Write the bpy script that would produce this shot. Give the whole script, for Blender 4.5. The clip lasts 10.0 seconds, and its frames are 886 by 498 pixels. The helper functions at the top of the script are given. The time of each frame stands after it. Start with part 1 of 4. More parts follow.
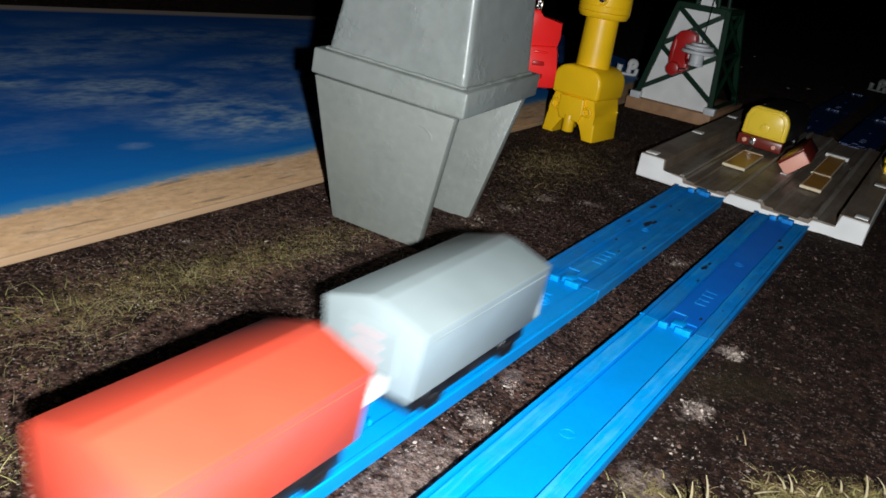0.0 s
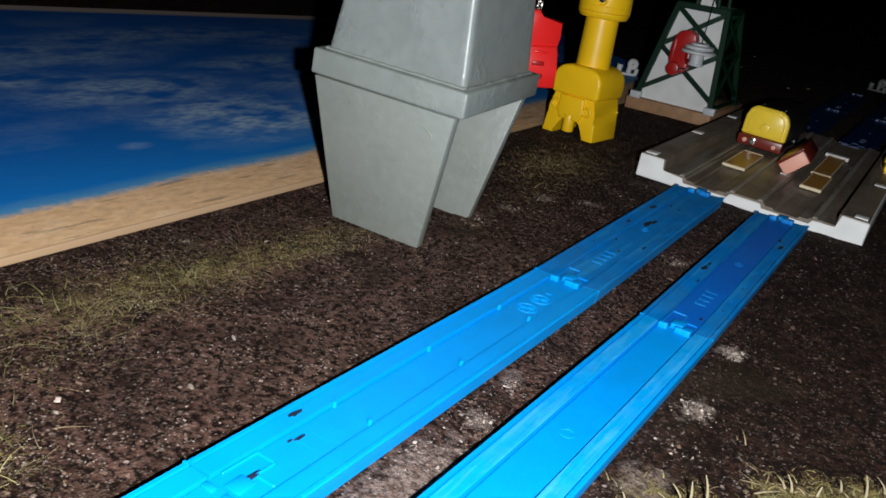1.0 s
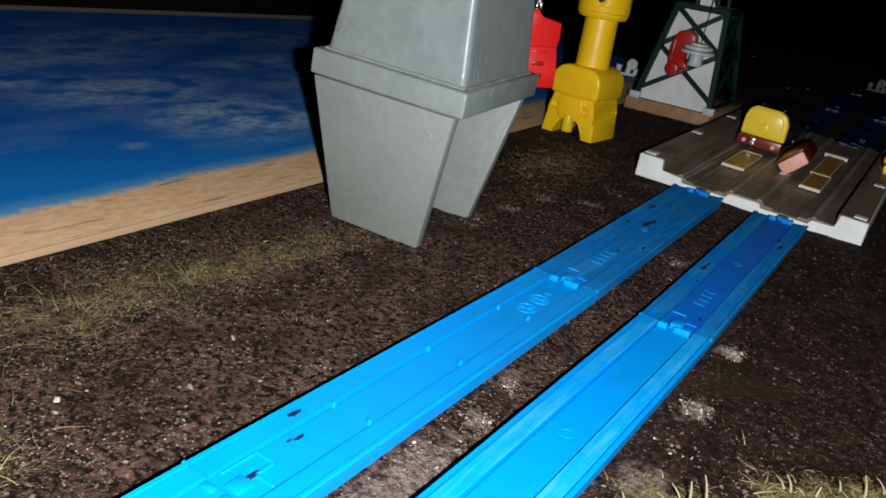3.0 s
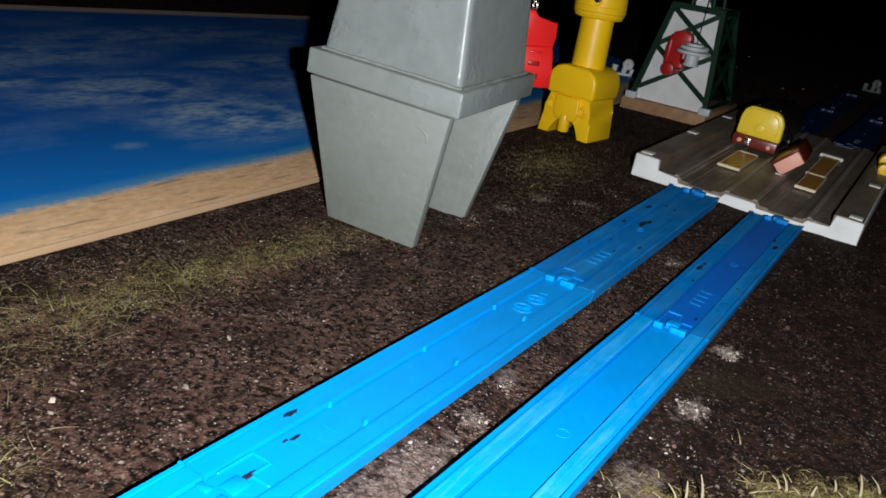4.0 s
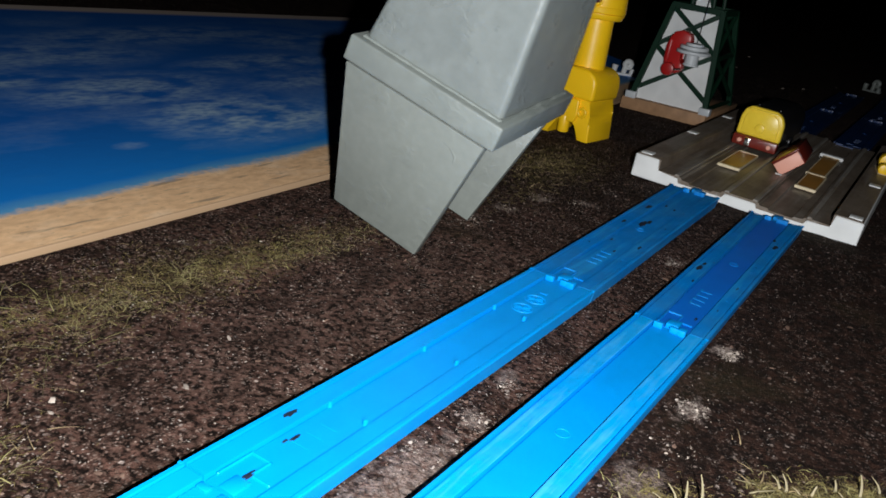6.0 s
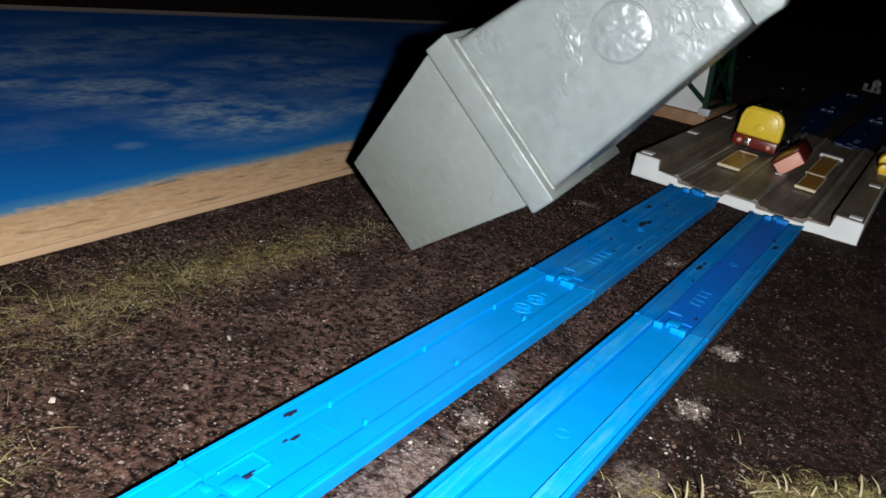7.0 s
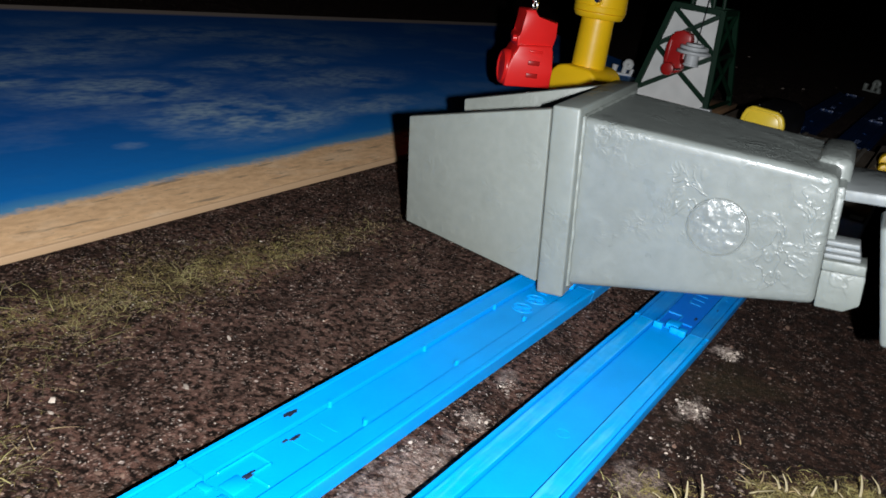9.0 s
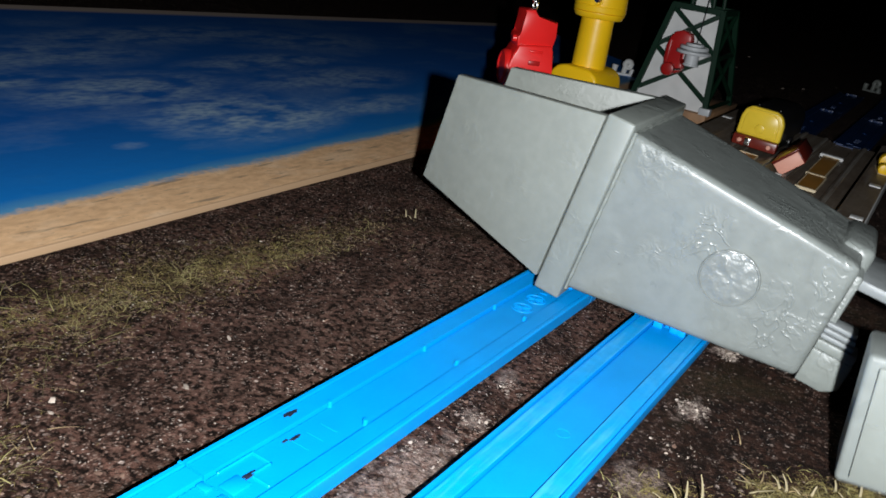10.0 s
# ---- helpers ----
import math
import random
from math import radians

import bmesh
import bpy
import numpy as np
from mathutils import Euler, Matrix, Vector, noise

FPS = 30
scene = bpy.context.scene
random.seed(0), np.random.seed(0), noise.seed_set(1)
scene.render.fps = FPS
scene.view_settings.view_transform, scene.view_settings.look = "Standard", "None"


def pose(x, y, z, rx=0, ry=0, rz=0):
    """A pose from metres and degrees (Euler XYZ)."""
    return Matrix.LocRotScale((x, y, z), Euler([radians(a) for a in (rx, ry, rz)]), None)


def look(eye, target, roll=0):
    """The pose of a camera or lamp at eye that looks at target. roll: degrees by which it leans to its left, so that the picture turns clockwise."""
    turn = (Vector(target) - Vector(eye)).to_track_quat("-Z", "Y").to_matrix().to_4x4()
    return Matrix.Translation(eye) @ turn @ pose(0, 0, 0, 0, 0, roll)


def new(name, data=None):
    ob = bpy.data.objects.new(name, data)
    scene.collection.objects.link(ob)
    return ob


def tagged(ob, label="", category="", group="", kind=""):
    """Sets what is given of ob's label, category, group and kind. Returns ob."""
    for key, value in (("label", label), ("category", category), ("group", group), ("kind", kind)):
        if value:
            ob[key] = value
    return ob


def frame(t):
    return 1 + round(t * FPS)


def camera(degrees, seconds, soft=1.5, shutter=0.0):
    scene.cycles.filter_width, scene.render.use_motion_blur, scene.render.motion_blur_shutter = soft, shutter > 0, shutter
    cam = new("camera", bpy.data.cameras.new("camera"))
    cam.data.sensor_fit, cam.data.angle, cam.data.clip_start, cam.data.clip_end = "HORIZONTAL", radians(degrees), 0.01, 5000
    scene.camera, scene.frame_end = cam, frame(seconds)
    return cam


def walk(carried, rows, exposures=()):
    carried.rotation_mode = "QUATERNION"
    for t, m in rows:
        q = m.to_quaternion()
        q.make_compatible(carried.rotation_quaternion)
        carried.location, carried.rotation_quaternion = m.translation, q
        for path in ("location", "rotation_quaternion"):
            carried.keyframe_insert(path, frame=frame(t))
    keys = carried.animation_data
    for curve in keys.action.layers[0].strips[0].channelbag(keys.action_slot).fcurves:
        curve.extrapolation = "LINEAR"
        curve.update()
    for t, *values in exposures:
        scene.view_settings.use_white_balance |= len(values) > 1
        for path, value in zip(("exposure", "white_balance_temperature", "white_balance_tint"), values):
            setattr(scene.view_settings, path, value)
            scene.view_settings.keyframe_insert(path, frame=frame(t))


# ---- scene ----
# ---------------------------------------------------------------- camera
EYE = Vector((0.1461, -0.3492, 0.1572))
FWD = Vector((math.sin(-0.5175) * math.cos(0.3757), math.cos(0.5175) * math.cos(0.3757), -math.sin(0.3757)))
cam = camera(55.78, 10.0, soft=1.7, shutter=0.6)
VIEW = look(EYE, EYE + FWD, math.degrees(0.1586))
NUDGED = VIEW @ pose(0, 0, 0, 0, -0.31, 0)
walk(cam, [(0.0, VIEW), (2.7, VIEW), (3.9, NUDGED), (10.0, NUDGED)],
     exposures=[(0.0, 0.0, 6500, 10), (0.2, 0.0, 6500, 10), (0.35, 0.06, 7400, 13), (0.55, 0.06, 7400, 13), (0.9, 0.0, 6500, 10), (10.0, 0.0, 6500, 10)])

# ---------------------------------------------------------------- light
world = bpy.data.worlds.new("night")
scene.world = world
world.use_nodes = True
world.node_tree.nodes["Background"].inputs[0].default_value = (0.35, 0.45, 0.7, 1)
world.node_tree.nodes["Background"].inputs[1].default_value = 0.0006
flash = bpy.data.lights.new("phone_light", "POINT")
flash.energy, flash.color, flash.shadow_soft_size = 14.5, (0.94, 0.97, 1.0), 0.0035
flash_ob = new("phone_light", flash)
flash_ob.matrix_world = VIEW @ pose(0.026, -0.009, 0.035)


# ---------------------------------------------------------------- materials
def material(name, colour, rough=0.5, metal=0.0, spec=0.5, vary=0.25, vary_scale=60.0, bump=0.0, bump_scale=200.0, second=None,
             second_scale=25.0, second_amount=0.5, island=0.0, coat=0.0, rough_vary=0.0, transmission=0.0, mask=None, wrinkle=None, streak=None):
    m = bpy.data.materials.new(name)
    m.use_nodes = True
    nt = m.node_tree
    b = nt.nodes["Principled BSDF"]
    b.inputs["Metallic"].default_value = metal
    b.inputs["Specular IOR Level"].default_value = spec
    b.inputs["Coat Weight"].default_value = coat
    b.inputs["Transmission Weight"].default_value = transmission
    co = nt.nodes.new("ShaderNodeTexCoord")
    n1 = nt.nodes.new("ShaderNodeTexNoise")
    n1.inputs["Scale"].default_value, n1.inputs["Detail"].default_value = vary_scale, 6
    nt.links.new(co.outputs["Object"], n1.inputs["Vector"])
    n2 = nt.nodes.new("ShaderNodeTexNoise")
    n2.inputs["Scale"].default_value, n2.inputs["Detail"].default_value = second_scale, 4
    nt.links.new(co.outputs["Object"], n2.inputs["Vector"])
    ramp = nt.nodes.new("ShaderNodeMapRange")
    ramp.inputs[1].default_value, ramp.inputs[2].default_value = 0.45, 0.7
    nt.links.new(n2.outputs["Fac"], ramp.inputs[0])
    base = nt.nodes.new("ShaderNodeMix")
    base.data_type = "RGBA"
    c2 = second or tuple(c * 0.8 for c in colour)
    base.inputs[6].default_value, base.inputs[7].default_value = (*colour, 1), (*c2, 1)
    k = nt.nodes.new("ShaderNodeMath")
    k.operation = "MULTIPLY"
    k.inputs[1].default_value = second_amount
    nt.links.new(ramp.outputs[0], k.inputs[0])
    nt.links.new(k.outputs[0], base.inputs[0])
    hsv = nt.nodes.new("ShaderNodeHueSaturation")
    tint = base.outputs[2]
    if streak:
        # long scuffs that run along y: colour, amount, scale
        long = nt.nodes.new("ShaderNodeMapping")
        long.inputs["Scale"].default_value = (1, 0.06, 1)
        nt.links.new(co.outputs["Object"], long.inputs["Vector"])
        for scale, lo, hi, much in ((streak[2], 0.52, 0.66, streak[1]), (streak[2] * 3.1, 0.56, 0.64, streak[1] * 0.6)):
            n4 = nt.nodes.new("ShaderNodeTexNoise")
            n4.inputs["Scale"].default_value, n4.inputs["Detail"].default_value = scale, 5
            nt.links.new(long.outputs[0], n4.inputs["Vector"])
            some = nt.nodes.new("ShaderNodeMapRange")
            some.inputs[1].default_value, some.inputs[2].default_value, some.inputs[4].default_value = lo, hi, much
            nt.links.new(n4.outputs["Fac"], some.inputs[0])
            over = nt.nodes.new("ShaderNodeMix")
            over.data_type = "RGBA"
            over.inputs[7].default_value = (*streak[0], 1)
            nt.links.new(some.outputs[0], over.inputs[0])
            nt.links.new(tint, over.inputs[6])
            tint = over.outputs[2]
    nt.links.new(tint, hsv.inputs["Color"])
    v = nt.nodes.new("ShaderNodeMapRange")
    v.inputs[1].default_value, v.inputs[2].default_value = 0.25, 0.75
    v.inputs[3].default_value, v.inputs[4].default_value = 1 - vary, 1 + vary
    nt.links.new(n1.outputs["Fac"], v.inputs[0])
    if island:
        geo = nt.nodes.new("ShaderNodeNewGeometry")
        mr = nt.nodes.new("ShaderNodeMapRange")
        mr.inputs[3].default_value, mr.inputs[4].default_value = 1 - island, 1 + island
        nt.links.new(geo.outputs["Random Per Island"], mr.inputs[0])
        mu = nt.nodes.new("ShaderNodeMath")
        mu.operation = "MULTIPLY"
        nt.links.new(mr.outputs[0], mu.inputs[0])
        nt.links.new(v.outputs[0], mu.inputs[1])
        nt.links.new(mu.outputs[0], hsv.inputs["Value"])
    else:
        nt.links.new(v.outputs[0], hsv.inputs["Value"])
    nt.links.new(hsv.outputs[0], b.inputs["Base Color"])
    if rough_vary:
        rr = nt.nodes.new("ShaderNodeMapRange")
        rr.inputs[1].default_value, rr.inputs[2].default_value = 0.3, 0.7
        rr.inputs[3].default_value, rr.inputs[4].default_value = max(0.05, rough - rough_vary), min(1, rough + rough_vary)
        nt.links.new(n2.outputs["Fac"], rr.inputs[0])
        nt.links.new(rr.outputs[0], b.inputs["Roughness"])
    else:
        b.inputs["Roughness"].default_value = rough
    if bump:
        n3 = nt.nodes.new("ShaderNodeTexNoise")
        n3.inputs["Scale"].default_value, n3.inputs["Detail"].default_value = bump_scale, 5
        nt.links.new(co.outputs["Object"], n3.inputs["Vector"])
        bp = nt.nodes.new("ShaderNodeBump")
        bp.inputs["Strength"].default_value, bp.inputs["Distance"].default_value = 1.0, bump
        height = n3.outputs["Fac"]
        if mask:
            n3.inputs["Distortion"].default_value = 1.4
            lump = nt.nodes.new("ShaderNodeTexNoise")
            lump.inputs["Scale"].default_value, lump.inputs["Detail"].default_value = mask, 3
            nt.links.new(co.outputs["Object"], lump.inputs["Vector"])
            lm = nt.nodes.new("ShaderNodeMapRange")
            lm.inputs[1].default_value, lm.inputs[2].default_value, lm.inputs[3].default_value = 0.55, 0.68, 0.12
            nt.links.new(lump.outputs["Fac"], lm.inputs[0])
            pr = nt.nodes.new("ShaderNodeMath")
            pr.operation = "MULTIPLY"
            nt.links.new(lm.outputs[0], pr.inputs[0])
            nt.links.new(height, pr.inputs[1])
            height = pr.outputs[0]
        nt.links.new(height, bp.inputs["Height"])
        normal = bp.outputs[0]
        if wrinkle:
            fold = nt.nodes.new("ShaderNodeTexNoise")
            fold.inputs["Scale"].default_value, fold.inputs["Detail"].default_value, fold.inputs["Distortion"].default_value = wrinkle[0], 2, 0.9
            nt.links.new(co.outputs["Object"], fold.inputs["Vector"])
            off = nt.nodes.new("ShaderNodeMath")
            off.operation = "SUBTRACT"
            off.inputs[1].default_value = 0.52
            nt.links.new(fold.outputs["Fac"], off.inputs[0])
            away = nt.nodes.new("ShaderNodeMath")
            away.operation = "ABSOLUTE"
            nt.links.new(off.outputs[0], away.inputs[0])
            crest = nt.nodes.new("ShaderNodeMapRange")
            crest.interpolation_type = "SMOOTHSTEP"
            crest.inputs[1].default_value, crest.inputs[2].default_value, crest.inputs[3].default_value, crest.inputs[4].default_value = 0.0, 0.06, 1.0, 0.0
            nt.links.new(away.outputs[0], crest.inputs[0])
            where = nt.nodes.new("ShaderNodeTexNoise")
            where.inputs["Scale"].default_value, where.inputs["Detail"].default_value = wrinkle[1], 3
            nt.links.new(co.outputs["Object"], where.inputs["Vector"])
            some = nt.nodes.new("ShaderNodeMapRange")
            some.inputs[1].default_value, some.inputs[2].default_value = 0.53, 0.64
            place = where.outputs["Fac"]
            if len(wrinkle) > 3:
                # thicker, more wrinkled paint towards one end of the thing
                lean = nt.nodes.new("ShaderNodeVectorMath")
                lean.operation = "DOT_PRODUCT"
                lean.inputs[1].default_value = wrinkle[3]
                nt.links.new(co.outputs["Object"], lean.inputs[0])
                total = nt.nodes.new("ShaderNodeMath")
                nt.links.new(place, total.inputs[0])
                nt.links.new(lean.outputs["Value"], total.inputs[1])
                shifted = nt.nodes.new("ShaderNodeMath")
                shifted.operation = "SUBTRACT"
                shifted.inputs[1].default_value = wrinkle[4]
                nt.links.new(total.outputs[0], shifted.inputs[0])
                place = shifted.outputs[0]
            nt.links.new(place, some.inputs[0])
            ridge = nt.nodes.new("ShaderNodeMath")
            ridge.operation = "MULTIPLY"
            nt.links.new(crest.outputs[0], ridge.inputs[0])
            nt.links.new(some.outputs[0], ridge.inputs[1])
            bp2 = nt.nodes.new("ShaderNodeBump")
            bp2.inputs["Strength"].default_value, bp2.inputs["Distance"].default_value = 1.0, wrinkle[2]
            nt.links.new(ridge.outputs[0], bp2.inputs["Height"])
            nt.links.new(normal, bp2.inputs["Normal"])
            normal = bp2.outputs[0]
        nt.links.new(normal, b.inputs["Normal"])
    return m


BLUE = material("blue_plastic", (0.0, 0.268, 0.72), rough=0.42, spec=0.12, vary=0.06, second=(0.0, 0.235, 0.64), second_scale=18, second_amount=0.4, bump=0.00008, bump_scale=900, rough_vary=0.08)
BLUE_OLD = material("scuffed_blue_plastic", (0.0, 0.165, 0.52), rough=0.5, spec=0.15, vary=0.12, vary_scale=90, second=(0.02, 0.165, 0.37), second_scale=35, second_amount=0.6, bump=0.0001, bump_scale=700, rough_vary=0.12, streak=((0.02, 0.30, 0.62), 0.42, 260))
BLUE_WORN = material("worn_blue_plastic", (0.0, 0.30, 0.73), rough=0.45, spec=0.15, vary=0.08, vary_scale=260, second=(0.02, 0.32, 0.74), second_scale=70, second_amount=0.7, bump=0.0001, bump_scale=600, streak=((0.06, 0.40, 0.78), 0.5, 420))
# Track blue darkened to carry the shade of a recessed channel.
BLUE_SHADED = material("shaded_blue_plastic", (0.0, 0.115, 0.52), rough=0.45, vary=0.08, second=(0.0, 0.15, 0.55), second_scale=22)
# Track blue with the darkness of the far distance put into its colour.
BLUE_DIMMED = material("dimmed_blue_plastic", (0.0, 0.022, 0.1), rough=0.4, vary=0.15, second=(0.0, 0.015, 0.06), second_scale=30)
DIRT = material("dried_mud", (0.004, 0.010, 0.026), rough=0.6, vary=0.3, vary_scale=600)
GREY = material("grey_paint", (0.190, 0.206, 0.188), rough=0.42, vary=0.08, vary_scale=140, second=(0.160, 0.178, 0.163), second_scale=34, second_amount=0.7, bump=0.0005, bump_scale=150, rough_vary=0.1, mask=55, wrinkle=(90, 45, 0.00015))
GREY_ROUGH = material("lumpy_grey_paint", (0.182, 0.198, 0.186), rough=0.34, vary=0.10, vary_scale=190, second=(0.150, 0.166, 0.156), second_scale=48, second_amount=0.7, bump=0.0006, bump_scale=210, rough_vary=0.1, mask=38, wrinkle=(125, 34, 0.00019, (-2.4, 0, 2.0), 0.135))
GREY_FLAT = material("smooth_grey_paint", (0.192, 0.206, 0.184), rough=0.5, vary=0.07, vary_scale=240, second=(0.170, 0.184, 0.165), second_scale=26, second_amount=0.7, bump=0.00035, bump_scale=300, mask=60, wrinkle=(50, 26, 0.00010))
FOIL = material("crumpled_grey_paint", (0.19, 0.206, 0.197), rough=0.28, vary=0.1, vary_scale=200, bump=0.0007, bump_scale=300)
SILVER = material("silver_paint", (0.20, 0.215, 0.215), rough=0.45, vary=0.08, bump=0.0006, bump_scale=150)
YELLOW = material("yellow_plastic", (0.93, 0.56, 0.008), rough=0.38, vary=0.04, second=(0.78, 0.46, 0.008), bump=0.0001, bump_scale=400)
LEMON = material("lemon_plastic", (0.93, 0.66, 0.05), rough=0.3, vary=0.06)
RED = material("red_plastic", (0.90, 0.022, 0.020), rough=0.3, vary=0.05)
DARKRED = material("dark_red_plastic", (0.17, 0.02, 0.012), rough=0.3, vary=0.15)
DEEP_RED = material("deep_red_plastic", (0.42, 0.012, 0.011), rough=0.35, vary=0.08)
ORANGE_RED = material("coral_red_plastic", (0.62, 0.07, 0.035), rough=0.4, vary=0.04)
CAR_GREY = material("pale_grey_plastic", (0.26, 0.31, 0.31), rough=0.45, vary=0.05)
WHITE = material("white_plastic", (0.72, 0.72, 0.7), rough=0.45, vary=0.08)
PINK = material("pink_plastic", (0.8, 0.38, 0.28), rough=0.5, vary=0.06)
FADED = material("faded_pink_print", (0.42, 0.31, 0.31), rough=0.5, vary=0.1)
BLACK = material("black_plastic", (0.008, 0.008, 0.009), rough=0.35, vary=0.1)
DECK = material("smoky_deck_plastic", (0.165, 0.130, 0.098), rough=0.45, vary=0.22, vary_scale=260, second=(0.098, 0.068, 0.046), second_scale=24, second_amount=0.85, rough_vary=0.1, bump=0.00008, bump_scale=500, streak=((0.26, 0.235, 0.205), 0.5, 170))
DECK_PALE = material("pale_smoky_plastic", (0.25, 0.225, 0.195), rough=0.45, vary=0.2, vary_scale=240, second=(0.13, 0.1, 0.075), second_scale=30, second_amount=0.8, streak=((0.34, 0.32, 0.29), 0.5, 300))
AMBER = material("amber_plastic", (0.42, 0.2, 0.04), rough=0.35, vary=0.15)
CREAM = material("cream_plastic", (0.7, 0.58, 0.38), rough=0.45, vary=0.06)
GREEN = material("dark_green_plastic", (0.004, 0.024, 0.012), rough=0.5, spec=0.2, vary=0.12)
GREYPL = material("light_grey_plastic", (0.55, 0.57, 0.58), rough=0.4, vary=0.05)
WOOD = material("pale_wood", (0.36, 0.2, 0.1), rough=0.65, vary=0.2, vary_scale=120, second=(0.25, 0.13, 0.06), second_scale=50)
STEEL = material("bright_steel", (0.7, 0.7, 0.7), rough=0.2, metal=1.0, vary=0.05)
PEBBLE = material("pebble", (0.085, 0.052, 0.038), rough=0.9, spec=0.15, vary=0.35, vary_scale=300, island=0.85)
PALE_GRIT = material("pale_grit", (0.29, 0.24, 0.2), rough=0.9, spec=0.1, vary=0.35, vary_scale=400, island=0.6)
GRASS = material("grass", (0.165, 0.150, 0.060), rough=0.7, spec=0.2, vary=0.25, second=(0.2, 0.15, 0.075), second_scale=12, second_amount=0.9, island=0.4)
STRAW = material("dry_grass", (0.22, 0.16, 0.09), rough=0.7, spec=0.2, vary=0.25, island=0.5)
SHOOT = material("pale_shoot", (0.3, 0.25, 0.15), rough=0.6, vary=0.25, second=(0.2, 0.18, 0.08), second_scale=60)
MOSS = material("moss", (0.105, 0.082, 0.030), rough=0.9, spec=0.1, vary=0.35, island=0.5)


def nodes_of(m):
    m.use_nodes = True
    return m.node_tree, m.node_tree.nodes["Principled BSDF"]


def ground_material():
    m = bpy.data.materials.new("gritty_ground")
    nt, b = nodes_of(m)
    b.inputs["Roughness"].default_value = 0.95
    b.inputs["Specular IOR Level"].default_value = 0.1
    co = nt.nodes.new("ShaderNodeTexCoord")

    def noise_node(scale, detail=6):
        n = nt.nodes.new("ShaderNodeTexNoise")
        n.inputs["Scale"].default_value, n.inputs["Detail"].default_value = scale, detail
        nt.links.new(co.outputs["Object"], n.inputs["Vector"])
        return n.outputs["Fac"]

    def spread(sock, a, c, lo=0.0, hi=1.0):
        r = nt.nodes.new("ShaderNodeMapRange")
        r.inputs[1].default_value, r.inputs[2].default_value, r.inputs[3].default_value, r.inputs[4].default_value = a, c, lo, hi
        nt.links.new(sock, r.inputs[0])
        return r.outputs[0]

    def mix(fac, a, c):
        x = nt.nodes.new("ShaderNodeMix")
        x.data_type = "RGBA"
        nt.links.new(fac, x.inputs[0])
        for i, s in ((6, a), (7, c)):
            if isinstance(s, tuple):
                x.inputs[i].default_value = (*s, 1)
            else:
                nt.links.new(s, x.inputs[i])
        return x.outputs[2]

    sepx = nt.nodes.new("ShaderNodeSeparateXYZ")
    nt.links.new(co.outputs["Object"], sepx.inputs[0])

    def calc(kind, a, c):
        x = nt.nodes.new("ShaderNodeMath")
        x.operation = kind
        for i, v in ((0, a), (1, c)):
            if isinstance(v, (int, float)):
                x.inputs[i].default_value = v
            else:
                nt.links.new(v, x.inputs[i])
        return x.outputs[0]

    def crumbs_of(scale, share, size):
        """Round crumbs in some cells of a cell pattern: how strong, and a random shade."""
        vor = nt.nodes.new("ShaderNodeTexVoronoi")
        vor.inputs["Scale"].default_value = scale
        nt.links.new(warped, vor.inputs["Vector"])
        sep = nt.nodes.new("ShaderNodeSeparateColor")
        nt.links.new(vor.outputs["Color"], sep.inputs[0])
        inside = spread(vor.outputs["Distance"], size, size * 0.55)
        return calc("MULTIPLY", inside, spread(sep.outputs[0], 1 - share, 1 - share * 0.6)), sep.outputs[1]

    jig = nt.nodes.new("ShaderNodeTexNoise")
    jig.inputs["Scale"].default_value, jig.inputs["Detail"].default_value = 900, 3
    nt.links.new(co.outputs["Object"], jig.inputs["Vector"])
    shift = nt.nodes.new("ShaderNodeVectorMath")
    shift.operation = "MULTIPLY_ADD"
    shift.inputs[1].default_value = (0.0011, 0.0011, 0.0011)
    nt.links.new(jig.outputs["Color"], shift.inputs[0])
    nt.links.new(co.outputs["Object"], shift.inputs[2])
    warped = shift.outputs[0]
    soil = mix(spread(noise_node(30, 8), 0.40, 0.62), (0.022, 0.0098, 0.0062), (0.096, 0.047, 0.034))
    # Ground colour darker towards +x, its border broken up by noise.
    right_dark = spread(calc("ADD", sepx.outputs["X"], calc("MULTIPLY", calc("SUBTRACT", noise_node(18), 0.5), 0.06)), 0.055, 0.10, 0, 0.9)
    dust = calc("MULTIPLY", spread(sepx.outputs["X"], -0.085, -0.045), spread(sepx.outputs["X"], 0.02, 0.0))
    dust = calc("MULTIPLY", calc("MULTIPLY", dust, calc("MULTIPLY", spread(sepx.outputs["Y"], 0.10, 0.0), spread(sepx.outputs["Y"], -0.24, -0.17))), spread(noise_node(40, 7), 0.36, 0.56, 0.1, 0.75))
    soil = mix(dust, soil, (0.128, 0.072, 0.055))
    # Lamp falloff painted into the soil: colour darkens with distance along y.
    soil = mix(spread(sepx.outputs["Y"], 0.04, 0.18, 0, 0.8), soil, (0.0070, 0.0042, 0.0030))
    soil = mix(spread(noise_node(330, 9), 0.44, 0.60), (0.0058, 0.0025, 0.0015), soil)
    grain = mix(spread(noise_node(620, 6), 0.52, 0.66, 0, 0.75), soil, (0.130, 0.077, 0.058))
    grain = mix(right_dark, grain, mix(spread(noise_node(260, 8), 0.44, 0.62), (0.0048, 0.0024, 0.0015), (0.030, 0.0135, 0.0085)))
    crowd = calc("MULTIPLY", spread(noise_node(42, 6), 0.36, 0.62, 0.25, 1.0), spread(right_dark, 0.0, 0.9, 1.0, 0.5))
    c1, shade1 = crumbs_of(900, 0.30, 0.55)
    out = mix(calc("MULTIPLY", calc("MULTIPLY", c1, crowd), 0.95), grain, mix(shade1, (0.06, 0.036, 0.028), (0.32, 0.225, 0.18)))
